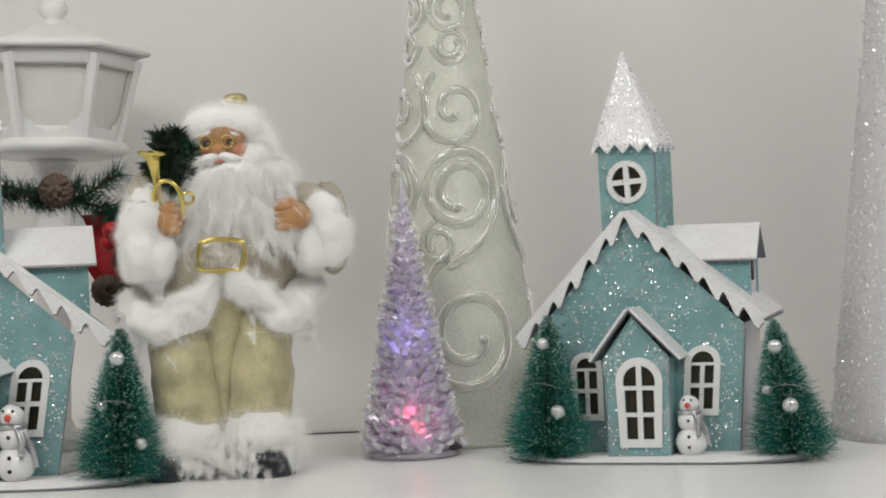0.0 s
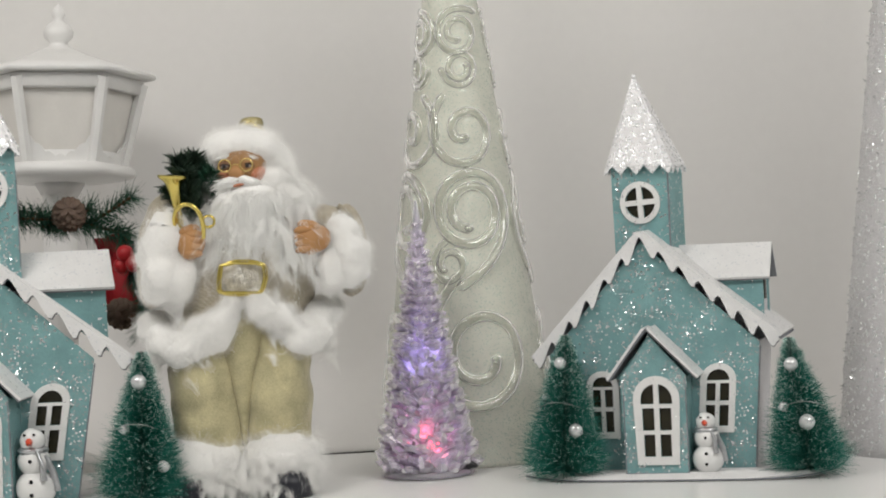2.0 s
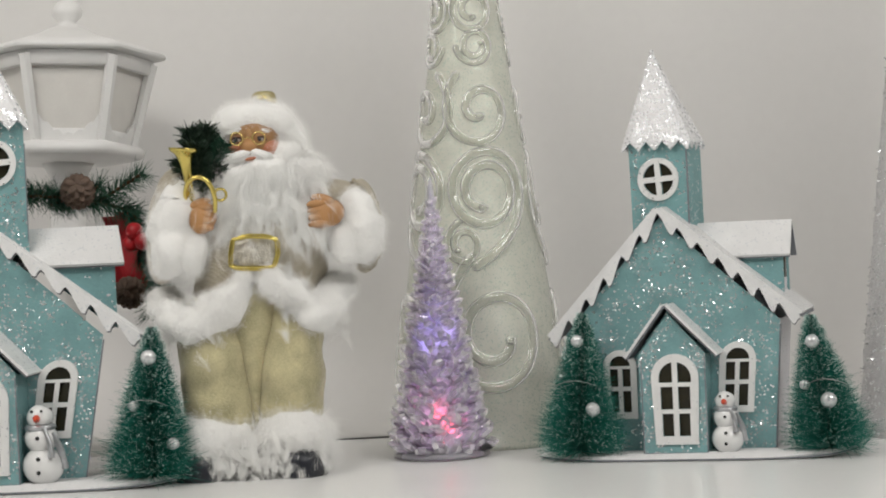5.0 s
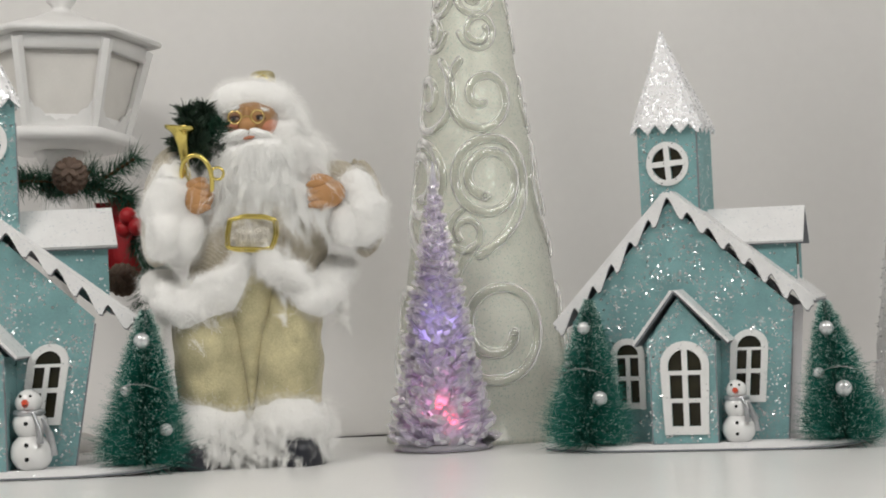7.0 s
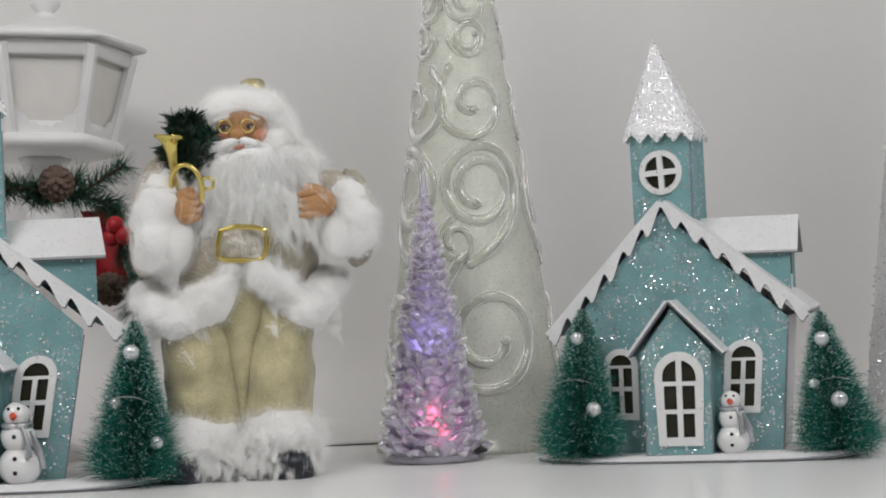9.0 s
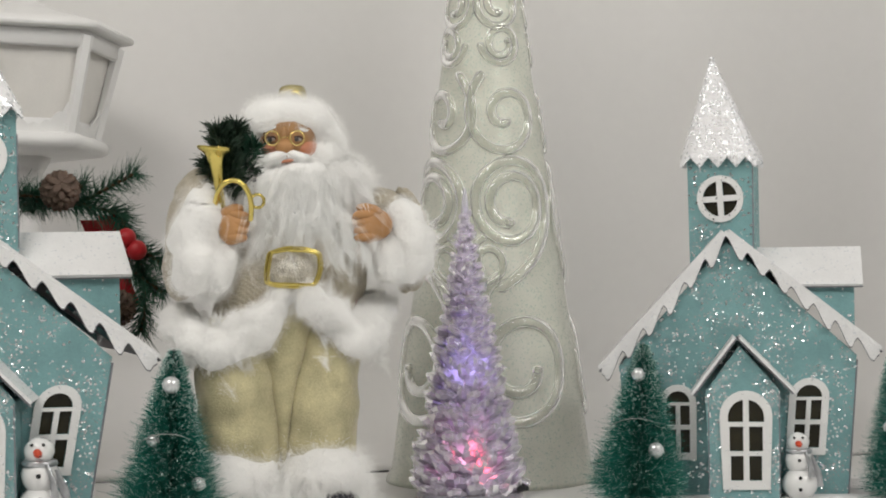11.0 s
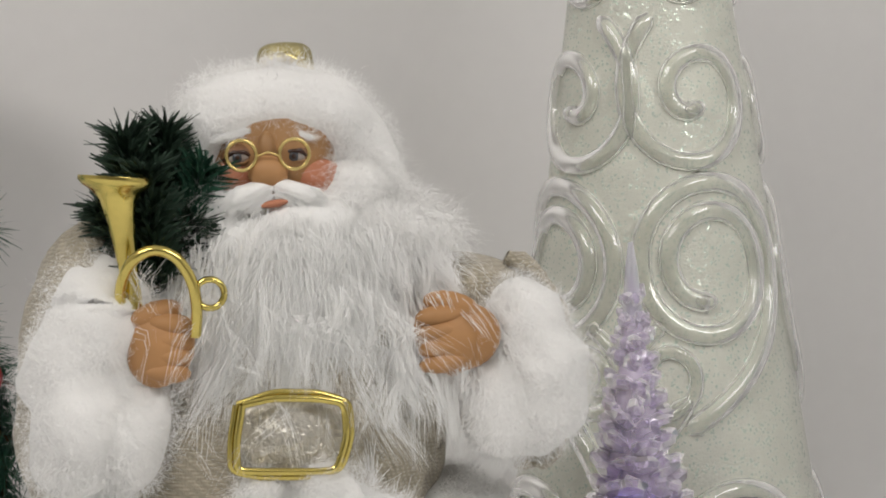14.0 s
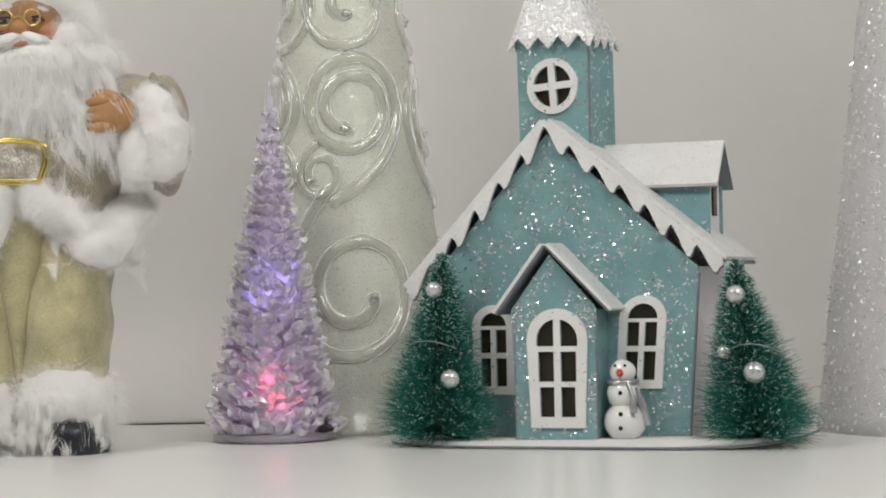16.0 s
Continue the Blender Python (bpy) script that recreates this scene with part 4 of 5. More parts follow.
def doll():
    s = Soup()
    K = 0.000408
    X = lambda p: (p - 387) * K
    Z = lambda p: 0.108 + (586 - p) * K

    def lump(px, py, y, rx, ry, rz, material, turn=(0, 0, 0), rough=0.0, nu=22, nv=14, cell=0.014, seed=0):
        v, n, q = ball((X(px), y, Z(py)), (rx, ry, rz), turn, nu, nv, rough, seed, cell)
        s.add(v, q[:-2], material)
        return v, n

    def furry(px, py, y, rx, ry, rz, count, length=0.011, turn=(0, 0, 0), droop=(0, 0, -0.25), seed=0, rough=0.003, width=0.00024, front=True):
        v, n = lump(px, py, y, rx, ry, rz, "fur_under", turn, rough, 26, 18, 0.013, seed)
        if front:
            k = n[:, 1] < 0.35
            v, n = v[k], n[k]
        fur_on(s, v, n, count, length, width, "fur_white", droop, 0.55, 0.65)

    # boots
    for px, rx in ((288, 0.0210), (466, 0.0195)):
        v, q = loft([(0.0, X(px), -0.012, rx * 0.95, 0.032), (0.003, X(px), -0.012, rx, 0.034), (0.012, X(px), -0.012, rx, 0.034), (0.0175, X(px), -0.011, rx * 0.93, 0.031), (0.0215, X(px), -0.010, rx * 0.72, 0.025), (0.023, X(px), -0.009, rx * 0.2, 0.008)], 32)
        v = v + unit(v - np.array([[X(px), -0.02, 0.01]])) * np.array([[noise.noise(Vector(p * 120)) * 0.0008] for p in v])
        s.add(v, q, "boot_vinyl")
        lump(px + 8 * (1 if px < 390 else -1), 825, 0.004, rx * 1.05, 0.024, 0.02, "boot_vinyl")
    # trousers: two bowed legs that part in a narrow V
    for rows in ([(0.026, X(328), 0.002, 0.0262, 0.027), (0.050, X(326), 0.0, 0.0272, 0.030), (0.080, X(321), -0.001, 0.0274, 0.032), (0.110, X(314), -0.002, 0.0245, 0.031), (0.128, X(320), 0.002, 0.0225, 0.028), (0.138, X(338), 0.006, 0.015, 0.018)],
                 [(0.026, X(446), 0.002, 0.0240, 0.027), (0.050, X(449), 0.0, 0.0248, 0.030), (0.080, X(454), -0.001, 0.0250, 0.032), (0.110, X(463), -0.002, 0.0215, 0.031), (0.128, X(460), 0.002, 0.0205, 0.028), (0.138, X(444), 0.006, 0.015, 0.018)]):
        v, q = loft(smooth_rows(rows, 34), 48)
        d = np.array([noise.noise(Vector(p * 60)) * 0.0016 + noise.noise(Vector((p[0] * 25, p[1] * 25, p[2] * 70))) * 0.0018 for p in v])
        # slanting pull folds from the crotch
        sx = 1 if rows[0][1] < 0 else -1
        fold = np.sin((v[:, 2] - 0.10 - sx * (v[:, 0] - X(390)) * 1.3) * 210) * 0.0009 * np.clip((v[:, 2] - 0.045) / 0.05, 0, 1)
        c = np.array([(rows[0][1], 0, 0)])
        out = unit((v - c) * np.array([1, 1, 0]))
        s.add(v + out * (d + fold)[:, None], q, "felt_cream")
    v, q = loft(smooth_rows([(0.030, X(390), -0.008, 0.0020, 0.004), (0.060, X(390), -0.011, 0.0045, 0.009), (0.085, X(390), -0.0120, 0.0090, 0.014), (0.112, X(391), -0.0135, 0.0160, 0.018), (0.135, X(392), -0.0135, 0.0190, 0.019), (0.158, X(392), -0.013, 0.020, 0.019)], 16), 24)
    s.add(v, q, "felt_cream")
    # coat
    v, q = loft(smooth_rows([(0.126, X(392), 0.004, 0.046, 0.033), (0.137, X(394), 0.004, 0.0475, 0.035), (0.156, X(400), 0.002, 0.049, 0.037), (0.180, X(402), 0.003, 0.050, 0.038), (0.205, X(402), 0.006, 0.051, 0.036), (0.222, X(400), 0.010, 0.042, 0.030), (0.234, X(398), 0.012, 0.022, 0.02)], 24), 44)
    d = np.array([noise.noise(Vector(p * 70)) * 0.002 + 0.0008 * math.sin(p[0] * 900) for p in v])
    s.add(v + unit((v - np.array([[0.005, 0, 0]])) * np.array([1, 1, 0])) * d[:, None], q, "knit_olive")
    # sleeves
    lump(236, 396, -0.006, 0.0185, 0.024, 0.042, "knit_olive", (0, 8, 0), 0.003)
    lump(252, 343, 0.008, 0.019, 0.022, 0.017, "knit_olive", (0, 20, 0), 0.002)
    lump(576, 414, 0.004, 0.0130, 0.024, 0.034, "knit_olive", (0, -6, 0), 0.003)
    lump(541, 360, -0.004, 0.0185, 0.020, 0.0115, "knit_olive", (0, 25, 0), 0.002)
    # rolled, ribbed rims of the sleeves
    for pts in ([(216, 340), (206, 358), (200, 385), (199, 410)], [(556, 332), (580, 345), (598, 375), (604, 420), (607, 462), (596, 490), (570, 486)]):
        path = [(X(a), -0.012, Z(b)) for a, b in smooth_rows(pts, 40)]
        v, q = tube(path, 0.0023 + 0.0004 * np.sin(np.arange(40) * 2.1), 8)
        s.add(v, q, "knit_olive")
    # fur: trouser cuffs, coat hem, sleeve cuffs
    roll = lambda pts, n: [(X(a), y, Z(b)) for a, b, y in smooth_rows(pts, n)]
    furry(307, 791, -0.006, 0.0325, 0.035, 0.0265, 10500, 0.0075, seed=1, droop=(0, 0, -0.5), rough=0.004, width=0.00032)
    furry(452, 788, -0.006, 0.0295, 0.035, 0.0265, 10000, 0.0075, seed=2, droop=(0, 0, -0.5), rough=0.004, width=0.00032)
    taper = lambda vals, n: np.interp(np.linspace(0, 1, n), np.linspace(0, 1, len(vals)), vals)
    fur_tube(s, roll([(226, 525, 0.010), (244, 560, -0.008), (284, 574, -0.021), (324, 556, -0.029), (356, 524, -0.033), (386, 488, -0.035)], 34), taper([0.012, 0.0155, 0.0170, 0.0165, 0.0140, 0.0075], 34), 26000, 0.0030, 0.0002, flat=0.75, lump=0.0068)
    fur_tube(s, roll([(398, 484, -0.036), (424, 502, -0.036), (456, 530, -0.033), (486, 560, -0.027), (512, 566, -0.017), (536, 530, -0.004), (546, 505, 0.006)], 34), taper([0.0070, 0.0105, 0.0125, 0.0150, 0.0170, 0.0150, 0.0100], 34), 26000, 0.0030, 0.0002, flat=0.75, lump=0.0068)
    fur_tube(s, roll([(262, 336, -0.014), (246, 356, -0.020), (240, 396, -0.024), (242, 440, -0.023), (256, 472, -0.018)], 30), taper([0.0100, 0.0145, 0.0170, 0.0180, 0.0140], 30), 24000, 0.0027, 0.0002, lump=0.006)
    furry(262, 446, -0.024, 0.0170, 0.013, 0.0190, 6000, 0.0034, seed=51, rough=0.004, width=0.00021)
    fur_tube(s, roll([(540, 366, -0.018), (564, 374, -0.022), (576, 404, -0.024), (580, 440, -0.022), (568, 472, -0.018)], 26), taper([0.0075, 0.0105, 0.0130, 0.0140, 0.0110], 26), 16000, 0.0027, 0.0002, lump=0.0055)
    furry(548, 442, -0.024, 0.0120, 0.012, 0.0165, 5000, 0.0034, seed=61, rough=0.004, width=0.00021)
    # vinyl fists with shallow finger rolls
    for px, py, y, sx, g in ((292, 386, -0.030, 1, 0.0100), (502, 388, -0.031, -1, 0.0110)):
        lump(px, py, y, g, 0.0105, 0.0120, "skin_vinyl", (0, 12 * sx, 0), 0.0008)
        for k in range(4):
            lump(px + sx * (8 - k), py - 17 + 11.5 * k, y - 0.0058, g * 0.70, 0.0048, 0.0032, "skin_vinyl", (0, 8 * sx, 0), nu=14, nv=8)
        lump(px - sx * 2, py - 24, y - 0.003, g * 0.8, 0.0050, 0.0040, "skin_vinyl", (0, -14 * sx, 0), nu=14, nv=8)
        if sx < 0:
            lump(px + 10, py, y + 0.001, 0.0125, 0.009, 0.0105, "skin_vinyl")
    # head, cheeks, nose, brows, eyes
    X = lambda p: (p - 400) * K
    Z = lambda p: 0.108 + (598 - p) * K
    lump(397, 258, 0.010, 0.0225, 0.0235, 0.0250, "face_vinyl", nu=32, nv=22)
    lump(364, 280, -0.0075, 0.0080, 0.0060, 0.0058, "cheek_vinyl")
    lump(430, 280, -0.0065, 0.0080, 0.0060, 0.0058, "cheek_vinyl")
    lump(390, 275, -0.0150, 0.0062, 0.0062, 0.0052, "skin_vinyl")
    lump(390, 260, -0.0125, 0.0030, 0.0035, 0.0065, "face_vinyl")
    for px, sx in ((369, -1), (411, 1)):
        # socket, ball, iris, lids and a white tufted brow
        lump(px, 262, -0.0098, 0.0052, 0.0030, 0.0038, "eye_shade", (0, sx * 6, 0), nu=16, nv=10)
        lump(px, 263.5, -0.0112, 0.0034, 0.0022, 0.0017, "eye_white", (0, sx * 8, 0), nu=16, nv=10)
        lump(px - 1, 263.5, -0.0128, 0.0016, 0.0009, 0.0016, "eye_iris", nu=14, nv=8)
        lump(px - 1, 263.5, -0.0134, 0.0008, 0.0005, 0.0008, "eye_dark", nu=10, nv=6)
        for z0, th in ((259.5, 0.00070), (267.5, 0.00032)):
            v, q = tube([(X(px - 11), -0.0105, Z(265)), (X(px - 4), -0.0128, Z(z0)), (X(px + 4), -0.0130, Z(z0)), (X(px + 11), -0.0105, Z(264 + sx))], th, 5)
            s.add(v, q, "eye_dark" if z0 < 264 else "face_vinyl")
        v, n, q = ball((X(px + sx * 1), -0.0098, Z(246)), (0.0058, 0.0020, 0.0013), (0, sx * 16, 0), rough=0.0006, cell=0.003)
        s.add(v, q[:-2], "fur_under")
        k = 160
        root = np.stack([X(px + sx * 1) + rng.uniform(-0.0055, 0.0055, k), np.full(k, -0.0112), Z(246) + rng.normal(0, 0.0006, k)], 1)
        root[:, 2] -= np.abs(root[:, 0] - X(390)) * 0.28 - 0.0022
        v, q = strands(root, unit(np.stack([np.full(k, sx * 1.0), rng.normal(-0.3, 0.2, k), rng.normal(0.1, 0.3, k)], 1)), rng.uniform(0.002, 0.0042, k), 0.00022, (0, 0, -0.2), 0.1, 2, True)
        s.add(v, q, "beard_hair")
    # glasses
    a = np.linspace(0, 2 * np.pi, 26)
    for px in (370, 409):
        v, q = tube(np.stack([X(px) + 0.0045 * np.cos(a), np.full(26, -0.0190), Z(262) + 0.0045 * np.sin(a)], 1), 0.00060, 6, up=(0, 1, 0))
        s.add(v, q, "glasses_wire")
    v, q = tube([(X(381.5), -0.0192, Z(263)), (X(389.5), -0.0212, Z(260)), (X(397.5), -0.0192, Z(263))], 0.00034, 6)
    s.add(v, q, "glasses_wire")
    # moustache
    for sx, px in ((-1, 374), (1, 412)):
        lump(px, 290, -0.0160, 0.0098, 0.0046, 0.0030, "fur_under", (0, sx * 20, 0), 0.0006, cell=0.004)
        n = 900
        root = np.stack([X(393) + sx * rng.uniform(0, 0.012, n), np.full(n, -0.0185), Z(291) - rng.uniform(-0.002, 0.003, n)], 1)
        way = unit(np.stack([sx * np.full(n, 1.0), rng.normal(-0.25, 0.2, n), rng.normal(-0.35, 0.2, n)], 1))
        v, q = strands(root, way, rng.uniform(0.003, 0.0075, n), 0.00024, (0, 0, -0.15), 0.06, flat=True)
        s.add(v, q, "beard_hair")
    lump(393, 298, -0.0195, 0.0042, 0.0025, 0.0012, "cheek_vinyl", (0, -8, 0))
    # hat: fur band and folded gold tip
    fur_tube(s, roll([(336, 306, 0.014), (330, 274, 0.010), (338, 246, 0.004), (362, 228, -0.002), (394, 221, -0.004), (428, 224, -0.002), (454, 240, 0.004), (472, 266, 0.009), (476, 298, 0.012)], 34), 0.0108, 26000, 0.0022, 0.00018, droop=(0, 0, 0.05), lump=0.003)
    furry(402, 217, 0.014, 0.0270, 0.020, 0.0090, 5000, 0.0026, seed=80, rough=0.002, droop=(0, 0, 0))
    v, q = loft(smooth_rows([(Z(226), X(418), 0.026, 0.0125, 0.010), (Z(208), X(418), 0.030, 0.0102, 0.009), (Z(192), X(416), 0.033, 0.0096, 0.008), (Z(178), X(416), 0.034, 0.0088, 0.007), (Z(173), X(417), 0.034, 0.0060, 0.005), (Z(172), X(417), 0.034, 0.0003, 0.0003)], 18), 18)
    d = np.array([noise.noise(Vector(p * 160)) * 0.0012 for p in v])
    s.add(v + unit((v - np.array([[X(417), 0.004, 0]])) * np.array([1, 1, 0])) * d[:, None], q, "gold_fabric")
    v, q = tube([(X(396), 0.027, Z(202)), (X(402), 0.024, Z(188)), (X(416), 0.023, Z(184)), (X(432), 0.026, Z(194)), (X(441), 0.030, Z(206))], 0.0017, 8)
    s.add(v, q, "gold")
    # side locks and chest ruff
    furry(350, 316, -0.006, 0.0105, 0.012, 0.0140, 3200, 0.006, seed=95, droop=(0, 0, -0.6), width=0.00022)
    furry(460, 304, -0.004, 0.0135, 0.012, 0.0160, 4500, 0.006, seed=96, droop=(0.1, 0, -0.6), width=0.00022)
    furry(488, 328, -0.012, 0.0160, 0.012, 0.0130, 4500, 0.0065, seed=97, droop=(0.15, 0, -0.7), width=0.00022)
    X = lambda p: (p - 387) * K
    Z = lambda p: 0.108 + (586 - p) * K
    # beard: solid under-shape and long locks
    lump(396, 338, -0.0085, 0.0320, 0.0185, 0.0250, "fur_under", rough=0.005)
    lump(402, 372, -0.0085, 0.0290, 0.0180, 0.0210, "fur_under", rough=0.006)
    n = 460
    u = rng.normal(0, 0.50, n).clip(-1.15, 1.15)
    h = rng.uniform(0, 1, n) ** 0.9
    root = np.stack([X(398) + u * (0.023 + 0.015 * h), -0.012 - 0.0185 * np.sqrt(np.clip(1 - u * u, 0.05, 1)) * (0.45 + 0.55 * h), Z(303) - 0.032 * h], 1)
    way = unit(np.stack([u * 0.50 + rng.normal(0, 0.18, n), -0.06 + rng.normal(0, 0.08, n), np.full(n, -1.0)], 1))
    locks(s, root, way, rng.uniform(0.012, 0.030, n) * (1 - 0.2 * np.abs(u)), 120, "beard_hair", 0.0027, 0.00017, (0, 0.08, -0.25), 0.14, 0.88)
    n = 150
    u = rng.normal(0, 0.45, n).clip(-1, 1)
    root = np.stack([X(398) + u * 0.030, -0.0285 + 0.008 * u * u + rng.normal(0, 0.0015, n), Z(314) - rng.uniform(0, 0.024, n)], 1)
    way = unit(np.stack([u * 0.35 + rng.normal(0, 0.14, n), -0.10 + rng.normal(0, 0.06, n), np.full(n, -1.0)], 1))
    locks(s, root, way, rng.uniform(0.018, 0.036, n), 130, "beard_hair", 0.0024, 0.00016, (0, 0.06, -0.2), 0.16, 0.92)
    n = 46
    root = np.stack([X(rng.uniform(440, 505, n)), np.full(n, -0.020) + rng.normal(0, 0.003, n), Z(rng.uniform(296, 345, n))], 1)
    way = unit(np.stack([rng.normal(0.45, 0.3, n), rng.normal(-0.2, 0.15, n), np.full(n, -1.0)], 1))
    locks(s, root, way, rng.uniform(0.008, 0.018, n), 110, "fur_white", 0.0028, 0.00015, (0.05, 0, -0.2), 0.15, 0.8)
    # stray wisps over belt, fists and sleeves
    n = 80
    root = np.stack([X(404) + rng.normal(0, 0.032, n), np.full(n, -0.0385) + rng.normal(0, 0.004, n), Z(376) + rng.normal(0, 0.013, n)], 1)
    way = unit(np.stack([rng.normal(0.15, 0.6, n), rng.normal(-0.2, 0.2, n), np.full(n, -1.0)], 1))
    locks(s, root, way, rng.uniform(0.012, 0.028, n), 9, "beard_hair", 0.0018, 0.00015, (0, 0.05, -0.3), 0.3, 0.3)
    # long tufts falling beside the belt
    n = 18
    root = np.stack([X(rng.uniform(455, 505, n)), np.full(n, -0.036) + rng.normal(0, 0.003, n), Z(392) + rng.normal(0, 0.010, n)], 1)
    way = unit(np.stack([rng.normal(0.28, 0.2, n), rng.normal(-0.1, 0.1, n), np.full(n, -1.0)], 1))
    locks(s, root, way, rng.uniform(0.012, 0.024, n), 60, "beard_hair", 0.0022, 0.00018, (0, 0.05, -0.2), 0.15, 0.85)
    # fringe of the trouser cuffs over the boots
    n = 200
    fx = np.concatenate([rng.uniform(234, 388, n // 2), rng.uniform(386, 517, n // 2)])
    root = np.stack([X(fx), -0.043 + 0.00000110 * (fx - 385) ** 2 + rng.normal(0, 0.004, n), Z(812) + rng.normal(0, 0.008, n)], 1)
    way = unit(np.stack([rng.normal(0, 0.45, n), rng.normal(-0.35, 0.25, n), np.full(n, -1.0)], 1))
    locks(s, root, way, rng.uniform(0.004, 0.0105, n), 60, "fur_white", 0.0022, 0.00019, (0, 0, -0.2), 0.25, 0.8)
    # tufts along the coat hem
    n = 150
    fx = np.concatenate([rng.uniform(222, 340, n // 2), rng.uniform(445, 556, n // 2)])
    fy = np.where(fx < 395, 575 - ((fx - 275) / 100) ** 2 * 52, 508 + (fx - 405) * 0.48)
    root = np.stack([X(fx), -0.036 + 0.0000012 * (fx - 392) ** 2 + rng.normal(0, 0.004, n), Z(fy) + rng.normal(0.003, 0.011, n)], 1)
    way = unit(np.stack([rng.normal(0, 0.7, n), rng.normal(-0.5, 0.3, n), rng.normal(-0.5, 0.6, n)], 1))
    locks(s, root, way, rng.uniform(0.004, 0.011, n), 70, "fur_white", 0.0026, 0.00018, (0, 0, -0.3), 0.3, 0.8)
    v, n, q = ball((X(388), -0.0335, Z(452)), (0.0185, 0.0065, 0.0125), (0, 0, 0), 40, 24, 0.0022, 5, 0.006)
    s.add(v, q[:-2], "silver_crinkle")
    # buckle: two bent gold wires
    for off, y in ((0, -0.0425), (4, -0.0445)):
        pts = [(346 + off, 428), (344 + off, 452), (346 + off, 474), (366, 480 - off), (404, 482 - off), (426 - off, 478), (431 - off, 455), (427 - off, 430), (404, 422 + off), (372, 420 + off), (346 + off, 428)]
        v, q = tube([(X(a), y, Z(b)) for a, b in smooth_rows(pts, 60)], 0.0011, 8, up=(0, 1, 0))
        s.add(v, q, "gold")
    me = s.mesh("winter_doll")
    # the doll stands with its feet a little to one side
    co = np.empty(len(me.vertices) * 3)
    me.vertices.foreach_get("co", co)
    co = co.reshape(-1, 3)
    k = np.clip((0.195 - co[:, 2]) / 0.095, 0, 1)
    co[:, 0] -= 0.0088 * k * k * (3 - 2 * k)
    me.vertices.foreach_set("co", co.ravel())
    ob = link_mesh("winter_doll", me)
    ob.matrix_world = DOLL @ Matrix.Diagonal((1, 0.82, 1, 1))
    tagged(ob, "bearded winter doll in cream felt, olive knit and white fur", "doll")


doll()


# ---- brass toy horn and pine sprig in the doll's arm ----
def horn():
    K = 0.000408
    at = lambda px, py, y: ((px - 387) * K, 0.82 * y, 0.108 + (586 - py) * K)
    top = empty("toy_horn", DOLL, "shiny gold plastic hunting horn held by the doll", "toy horn")
    n = 28
    a = np.linspace(0, 2 * np.pi, n, endpoint=False)
    cx, cy, cz = at(264, 266, -0.030)
    prof = [(0.0104, 0.0012), (0.0107, 0.0), (0.0098, -0.0014), (0.0074, -0.0030), (0.0054, -0.0058), (0.0043, -0.0105), (0.0034, -0.0180), (0.0028, -0.0270), (0.0024, -0.0380)]
    rings = [np.stack([cx + r * np.cos(a) - 0.12 * z0, cy + r * np.sin(a) * 0.9, np.full(n, cz + z0) - 0.10 * r * np.cos(a)], 1) for r, z0 in prof]
    inner = [np.stack([cx + r * np.cos(a), cy + r * np.sin(a) * 0.9, np.full(n, cz + z0) - 0.10 * r * np.cos(a)], 1) for r, z0 in ((0.0100, 0.0008), (0.0075, -0.0016), (0.0050, -0.0050), (0.003, -0.011))]
    vs = np.concatenate(rings)
    q = [(j * n + i, j * n + (i + 1) % n, (j + 1) * n + (i + 1) % n, (j + 1) * n + i) for j in range(len(rings) - 1) for i in range(n)]
    vi = np.concatenate(inner)
    qi = [(j * n + i, (j + 1) * n + i, (j + 1) * n + (i + 1) % n, j * n + (i + 1) % n) for j in range(len(inner) - 1) for i in range(n)]
    soup_part("bell", [(vs, q), (vi, qi)], "gold", top, "flared gold bell")
    arc = [at(266, 366, -0.026), at(264, 342, -0.036), at(272, 322, -0.0445), at(288, 314, -0.0455), at(304, 320, -0.0455), at(314, 336, -0.045), at(318, 355, -0.044), at(316, 378, -0.041)]
    soup_part("loop", [tube(np.array(smooth_rows(arc, 26)), 0.0017, 9)], "gold", top, "curved gold tube")
    th = np.linspace(0, 2 * np.pi, 18)
    c = at(327, 348, -0.043)
    soup_part("ring", [tube(np.stack([c[0] + 0.0042 * np.cos(th), np.full(18, c[1]), c[2] + 0.0042 * np.sin(th)], 1), 0.001, 6, up=(0, 1, 0))], "gold", top, "small gold ring")


horn()


def pine(points, ways, length, width, material, name, parent, label, per=26, spread=0.9):
    """Needles bristling all along a stem."""
    P, W = [], []
    for p, w in zip(points, ways):
        k = rng.normal(size=(per, 3))
        P.append(np.repeat(np.array([p]), per, 0) + rng.normal(size=(per, 3)) * 0.0006)
        W.append(unit(unit(np.cross(k, np.array(w))) * spread + np.array(w) * rng.uniform(0.3, 1.0, (per, 1))))
    P, W = np.concatenate(P), np.concatenate(W)
    v, q = strands(P, W, rng.uniform(0.6, 1.1, len(P)) * length, width, (0, 0, -0.05), 0.08, 2)
    return tagged(soup_part(name, [(v, q)], material, parent, label, False), kind="stuff")


def along(a, b, n, bow=(0, 0, 0)):
    a, b, bow = np.array(a), np.array(b), np.array(bow)
    t = np.linspace(0, 1, n)[:, None]
    p = a + (b - a) * t + bow * (4 * t * (1 - t))
    return p, unit(np.gradient(p, axis=0))


